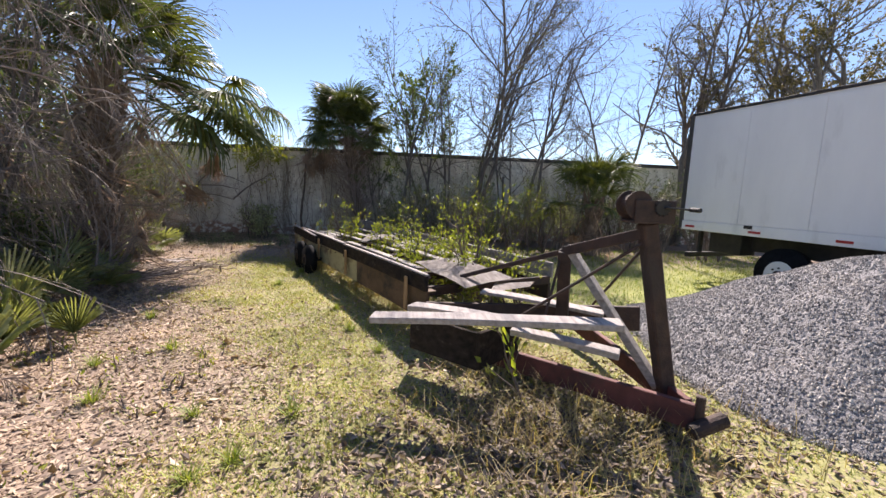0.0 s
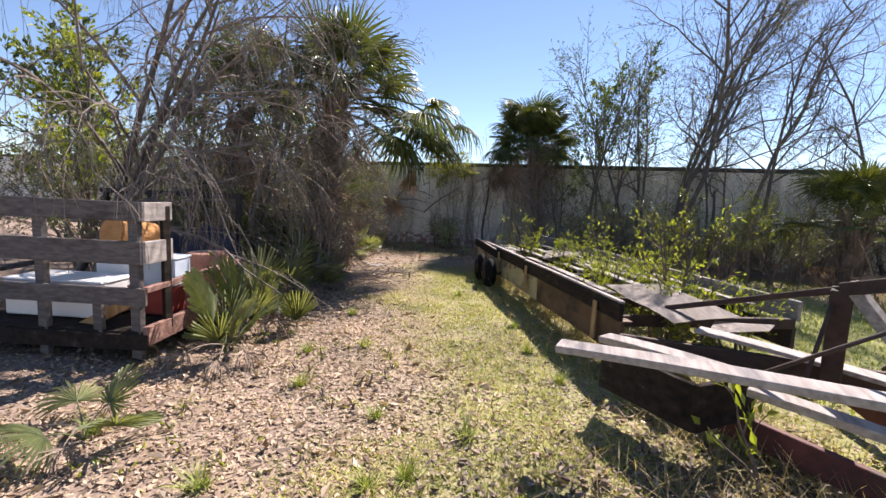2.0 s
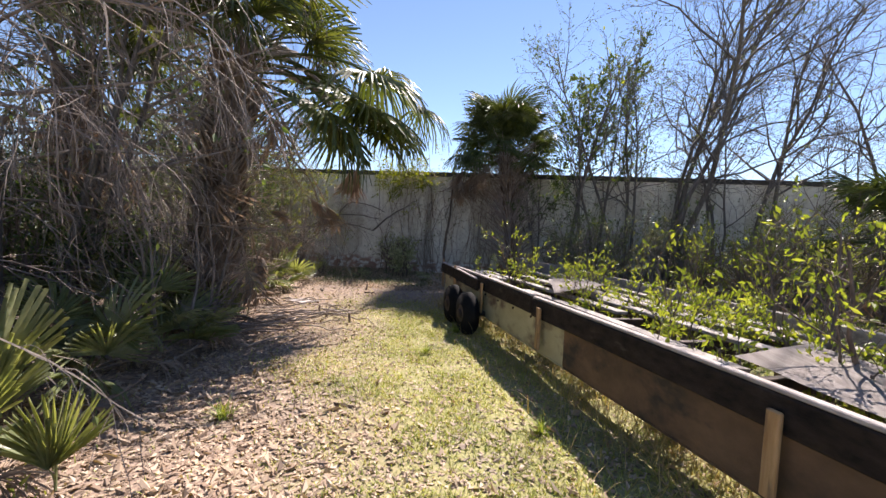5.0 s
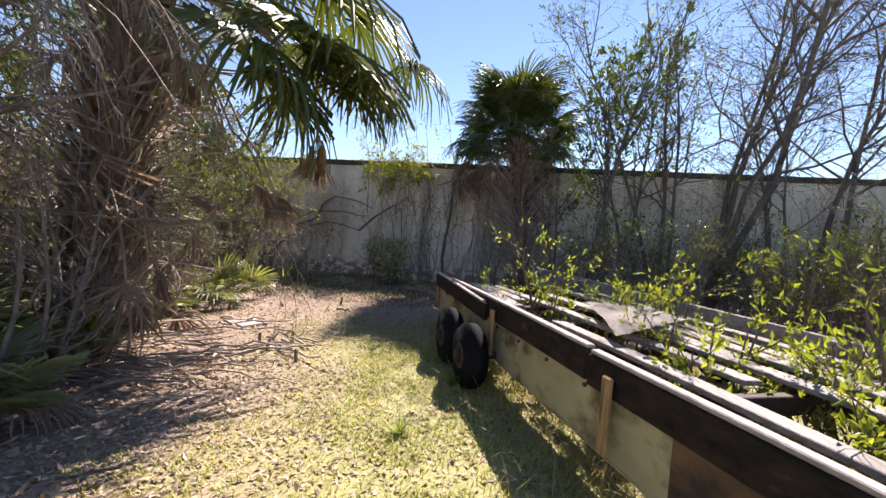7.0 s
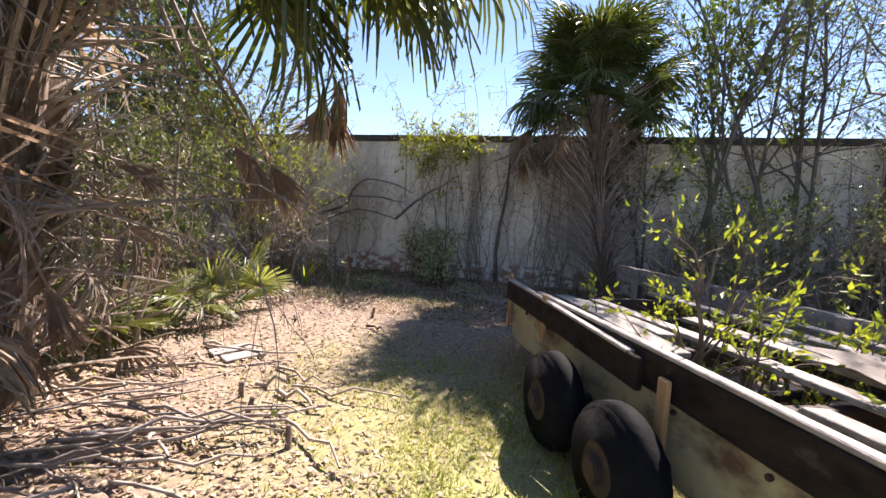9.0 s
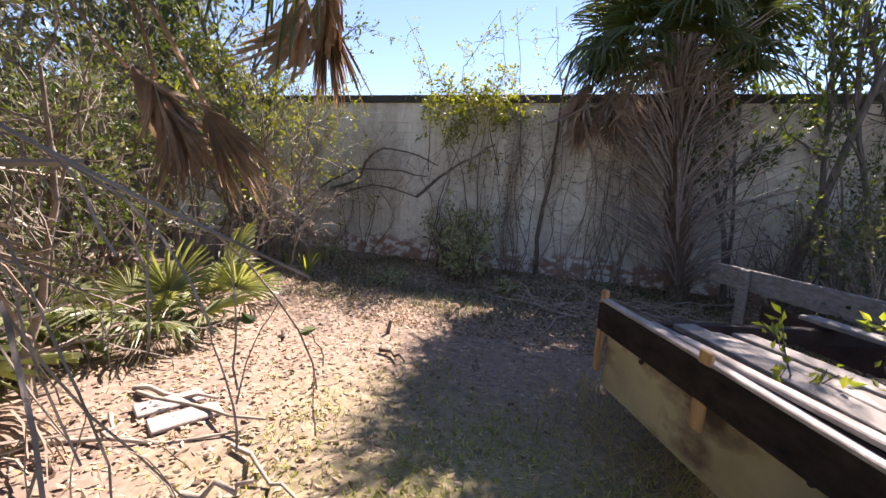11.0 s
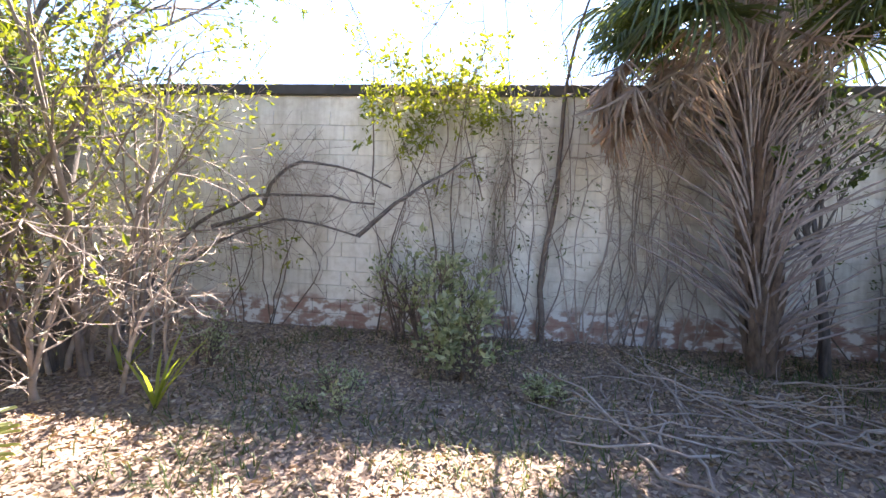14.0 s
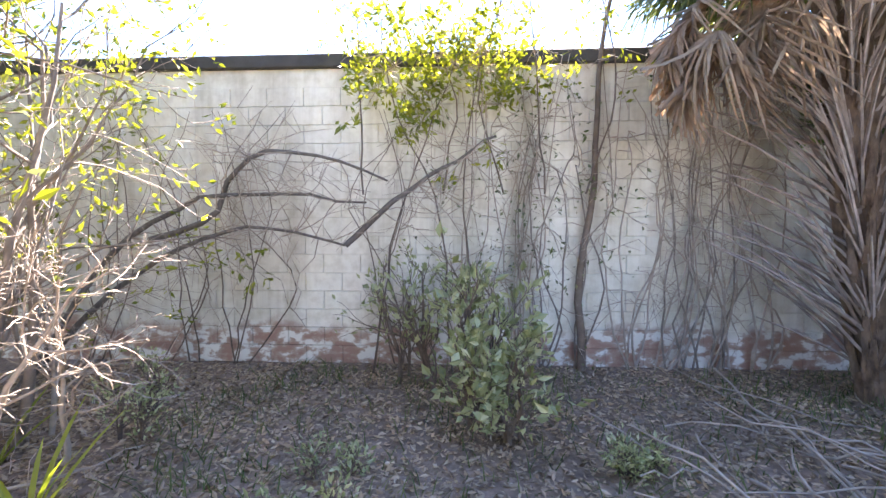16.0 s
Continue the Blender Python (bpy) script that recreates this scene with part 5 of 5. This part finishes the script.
blades((-4.3, 13.75, 0), 9, 0.62, 0.017, "bright yellow-green strap-leaved plant by the wall", L_BRIGHT, 1)
blades((-5.1, 14.3, 0), 7, 0.5, 0.02, "bright yellow-green strap-leaved plant by the wall", L_BRIGHT, 2)

# ---- palmettos ----
SUNNY = "sunlit palmetto with upright pale green fans on leaf litter"
SHADY = "palmetto in the shade of a palm"
for i, (x, y, n, s, lab) in enumerate(((-1.62, 4.45, 5, 0.9, SUNNY), (-1.85, 4.9, 4, 0.95, SUNNY), (-1.25, 3.75, 5, 0.9, SUNNY), (-1.05, 4.75, 3, 0.6, SUNNY))):
    palmetto((x, y, 0), lab, n, s, 300 + i, UPRIGHTS)
for i, (x, y, n, s, lab) in enumerate(((-2.5, 6.9, 7, 1.0, SHADY), (-0.85, 2.1, 4, 0.6, "low sunlit palmetto beside the utility trailer"), (-2.3, 5.9, 6, 0.9, "palmetto beside the dark brush"), (-3.85, 11.0, 8, 0.8, "bright green palmetto below the palm"),
                                           (-4.5, 10.4, 8, 0.9, "palmetto below the palm"), (-4.1, 11.8, 7, 0.95, "bright green palmetto at the thicket edge"), (-3.6, 7.3, 8, 1.1, SHADY), (-2.75, 8.0, 6, 0.7, SHADY), (-4.4, 9.6, 9, 1.3, SHADY))):
    palmetto((x, y, 0), lab, n, s, 310 + i)

# ---- fallen things on the ground ----
def stick(a, b, rad, label, seed, mat=None):
    r = np.random.default_rng(seed)
    a, b = np.array(a, float), np.array(b, float)
    c = np.array([a + (b - a) * f + (r.normal(size=3) * 0.025 if 0 < f < 1 else 0) for f in np.linspace(0, 1, 6)])
    c[:, 2] += 0.03
    v, f = tubes(c[None], np.linspace(rad, rad * 0.5, 6)[None], 6)
    return tagged(obj("stick", v, f, mat or M_TWIG, None, True), label, "stick", "fallen sticks")


for i in range(34):
    x, y, a, L = rs.uniform(-3.6, -1.6), rs.uniform(7.2, 10.3), rs.uniform(-0.6, 0.9), rs.uniform(0.3, 1.1)
    stick((x, y, 0.0), (x + L * math.cos(a), y + L * math.sin(a), rs.uniform(0, 0.1)), rs.uniform(0.007, 0.02), "dry grey palm stalk fallen on the soil", 400 + i, M_TWIG)
for i in range(30):
    # heap of straight palm stalks beside the palm
    x, y, a, L = rs.uniform(-3.1, -2.0), rs.uniform(7.7, 9.0), rs.uniform(-0.1, 0.75), rs.uniform(0.7, 1.5)
    stick((x, y, rs.uniform(0, 0.12)), (x + L * math.cos(a), y + L * math.sin(a), rs.uniform(0, 0.22)), rs.uniform(0.008, 0.018), "straight grey palm stalk in a heap", 520 + i, M_STALK if i % 3 == 0 else M_MIDTWIG)
stick((-1.95, 11.62, 0), (-1.65, 11.48, 0), 0.02, "short dark stick on sunlit litter", 450, M_DARKTWIG)
stick((-2.98, 11.6, 0), (-2.86, 11.46, 0), 0.02, "short dark stick on sunlit litter", 451, M_DARKTWIG)
stick((-3.0, 9.6, 0), (-2.1, 10.15, 0), 0.016, "long pale stick on sunlit litter", 452)
for i in range(60):
    x, y, a, L = rs.uniform(-0.9, 2.0), rs.uniform(13.6, 15.3), rs.uniform(0, 6.28), rs.uniform(0.4, 1.4)
    stick((x, y, 0.0), (x + L * math.cos(a), y + L * math.sin(a), rs.uniform(0, 0.3)), rs.uniform(0.005, 0.013), "dry grey branch in a brush heap", 460 + i, M_TWIG)
for i, (x, y) in enumerate(((-1.67, 9.25), (-1.19, 9.02), (-1.91, 9.44), (-2.1, 12.1))):
    bm = bmesh.new()
    cyl(bm, pose(x, y, 0.06, rs.uniform(-12, 12), rs.uniform(-12, 12), 0), 0.022, 0.16, 9, 0.004, 0.017)
    tagged(part("stump", bm, M_DARKTWIG, None), "short cut stem sticking out of the soil", "stump", "cut stems")
for k, (x, y) in enumerate(((-2.72, 10.2), (-2.50, 10.12))):
    bm = plank((x - 0.08, y - 0.16, 0.03), (x + 0.10, y + 0.17, 0.035), 0.17, 0.025)
    tagged(part("board_scrap", bm, M_PINKWOOD, None), "pale broken board lying on leaf litter", "board", "board scraps")

# ---- litter and grass ----
def strip(x, y):
    """How far a place lies into the mown strip and lawn, 0 to 1."""
    q = x + 0.42 * y + 1.6 * noise.noise((x * 0.5, y * 0.5, 4))
    return min(1, max(0, (q - 2.0) / 1.2))


def scatter(n, x0, x1, y0, y1, keep):
    out = []
    while len(out) < n:
        x, y = rng.uniform(x0, x1), rng.uniform(y0, y1)
        if rng.random() < keep(x, y):
            out.append((x, y, gh(x, y)))
    return np.array(out)


def near(x, y):
    d = abs((x - 2.2) * 0.92 + y * 0.38) 
    return 1.0 / (1 + 0.12 * d * d)


P = scatter(96000, -7, 7, -3, 16.2, lambda x, y: min(1, max(0.08, (y + 2.5) / 3.5)) * near(x, y) * (1 - 0.55 * strip(x, y)) * (1.0 if y < 6 else 0.6 if y < 9 else 0.33))
P[:, 2] += rng.uniform(0.003, 0.012, len(P))
D = rng.normal(size=(len(P), 3)) * np.array([1, 1, 0.15])
v, f = leaves(P, 0.046, 0.030, 0.0, D * 3.5, 0.2, 2.6)
tagged(obj("leaf_litter", v, f, L_LITTER), "scattered dry tan fallen leaves on the ground", "leaf litter", kind="stuff")


P = scatter(30000, -6.5, 3, 12.4, 16.35, lambda x, y: 0.8)
P[:, 2] += rng.uniform(0.004, 0.03, len(P))
v, f = leaves(P, 0.050, 0.026, 0.0, rng.normal(size=(len(P), 3)) * np.array([3, 3, 0.5]), 0.2, 1.6)
tagged(obj("shade_litter", v, f, L_LITTER), "dry brown leaf litter in the wall's shade", "leaf litter", kind="stuff")


P = scatter(4600, -4, 6, -0.6, 7, lambda x, y: near(x, y) * (1 - 0.5 * strip(x, y)))
P[:, 2] += 0.012
v, f = leaves(P, 0.085, 0.05, 0.0, rng.normal(size=(len(P), 3)) * np.array([3, 3, 0.7]), 0.35, 1.5)
tagged(obj("large_leaf_litter", v, f, L_LITTER), "large curled tan fallen leaves on the ground", "leaf litter", kind="stuff")


def grass(name, P, L, w, mat, label):
    n = len(P)
    a = rng.uniform(0, 6.28, n)
    el = rng.uniform(0.5, 1.4, n)
    D = np.stack([np.cos(a) * np.cos(el), np.sin(a) * np.cos(el), np.sin(el)], 1)
    S = np.stack([-np.sin(a), np.cos(a), 0 * a], 1)
    l = (L * rng.uniform(0.5, 1.3, n))[:, None]
    bend = np.stack([np.cos(a), np.sin(a), -0.4 + 0 * a], 1)
    mid, tip = P + D * l * 0.55 + bend * l * 0.06, P + D * l + bend * l * 0.28
    V = np.stack([P - S * w, P + S * w, mid + S * w * 0.8, tip, mid - S * w * 0.8], 1).reshape(-1, 3)
    b = np.arange(n)[:, None] * 5
    F = [tuple(q) for q in (b + np.array([[0, 1, 2, 4]])).tolist()] + [tuple(q) for q in (b + np.array([[4, 2, 3]])).tolist()]
    return tagged(obj(name, V, F, mat), label, "grass", kind="stuff")


P = scatter(80000, -4, 6, 0.6, 12.4, lambda x, y: near(x, y) * min(1, max(0.06, (11.8 - y) / 2)) * (0.04 + 0.96 * strip(x, y) * (0.35 + 0.65 * (noise.noise((x * 1.7, y * 1.7, 6)) > -0.1))))
grass("grass", P, 0.045, 0.004, L_GRASS, "short sparse yellow-green grass on the path")
P = scatter(30000, 4.2, 15, 4.5, 14, lambda x, y: 0.9)
grass("lawn_grass", P, 0.09, 0.006, L_LAWN, "bright short lawn grass beyond the trailer")
P = scatter(5500, -4.5, 3.2, 12.8, 16.3, lambda x, y: 0.25 + 0.6 * (noise.noise((x, y, 8)) > 0.05))
grass("shade_grass", P, 0.13, 0.004, L_GREEN, "thin dark weeds and grass in the wall's shade")
tufts = [(1.65, 3.16), (0.88, 3.18), (1.2, 2.4), (1.41, 2.57), (-0.05, 3.45), (0.02, 4.6), (-0.8, 5.75), (1.9, 5.3), (1.6, 6.2), (2.3, 4.5), (0.5, 9.0), (0.3, 7.9), (-0.9, 2.2), (0.3, 2.0), (-0.5, 4.2)]
for i, (x, y) in enumerate(tufts):
    n = 60
    Q = np.array([(rng.normal() * 0.025, rng.normal() * 0.025, 0) for _ in range(n)])
    t = grass("grass_tuft", Q, 0.17, 0.004, L_LAWN, "small upright tuft of grass in leaf litter")
    t["kind"] = ""
    t["category"] = "grass tuft"
    t["group"] = "grass tufts"
    t.location = (x, y, gh(x, y))
P = np.array([(*at(rng.uniform(-1.6, 7.6), rng.normal() * 0.35 + 0.35, 0).xy, 0.0) for _ in range(5000)])
grass("dry_grass", P, 0.26, 0.003, L_DRY, "tall dry straw grass under the trailer")
# brown leaves, coloured dark where the draw frame's shadow lies
P = np.array([(3.75 + 0.85 * rng.normal(), 2.75 + 0.55 * rng.normal(), 0.0) for _ in range(3800)])
P[:, 2] = 0.012 + rng.uniform(0, 0.03, len(P))
v, f = leaves(P, 0.065, 0.042, 0.0, rng.normal(size=(len(P), 3)) * np.array([3, 3, 1.0]), 0.3, 1.5)
tagged(obj("draw_frame_litter", v, f, L_SHADOWLITTER), "drift of brown curled leaves, darkened for the draw frame's shadow", "leaf litter", kind="stuff")
P = np.array([(3.9 + 0.75 * rng.normal(), 2.75 + 0.5 * rng.normal(), 0.0) for _ in range(1500)])
grass("straw_grass", P, 0.30, 0.003, L_DRY, "thin tall straw grass before the draw frame")

# ---- blocks of the wall ----
def make_blocks():
    bw, bh, g = 0.40, 0.1975, 0.004
    rows = int((WTOP - 0.14) / bh)
    bm = bmesh.new()
    box(bm, Matrix.Identity(4), (bw - g, 0.03, bh - g), 0.004)
    me = bpy.data.meshes.new("block")
    bm.to_mesh(me)
    bm.free()
    me.materials.append(M_WALL)
    tv = np.array([v.co for v in me.vertices])
    tf = [list(p.vertices) for p in me.polygons]
    far = []
    for j in range(rows):
        n = int((W1 - W0) / bw)
        for i in range(n):
            x = W0 + (i + 0.5 + 0.5 * (j % 2)) * bw
            z = (j + 0.5) * bh
            dy = rng.normal() * 0.0012
            if -5.6 <= x <= 1.4:
                o = new("block", me)
                o.parent = wall
                o.location = (x, WY + 0.006 + dy, z)
            elif -16 < x < 24:
                far.append((x, WY + 0.006 + dy, z))
    far = np.array(far)
    V = (far[:, None] + tv[None]).reshape(-1, 3)
    F = [tuple(k + i * len(tv) for k in f) for i in range(len(far)) for f in tf]
    o = obj("block_course", V, F, M_WALL, wall)
    o["kind"] = "stuff"


make_blocks()
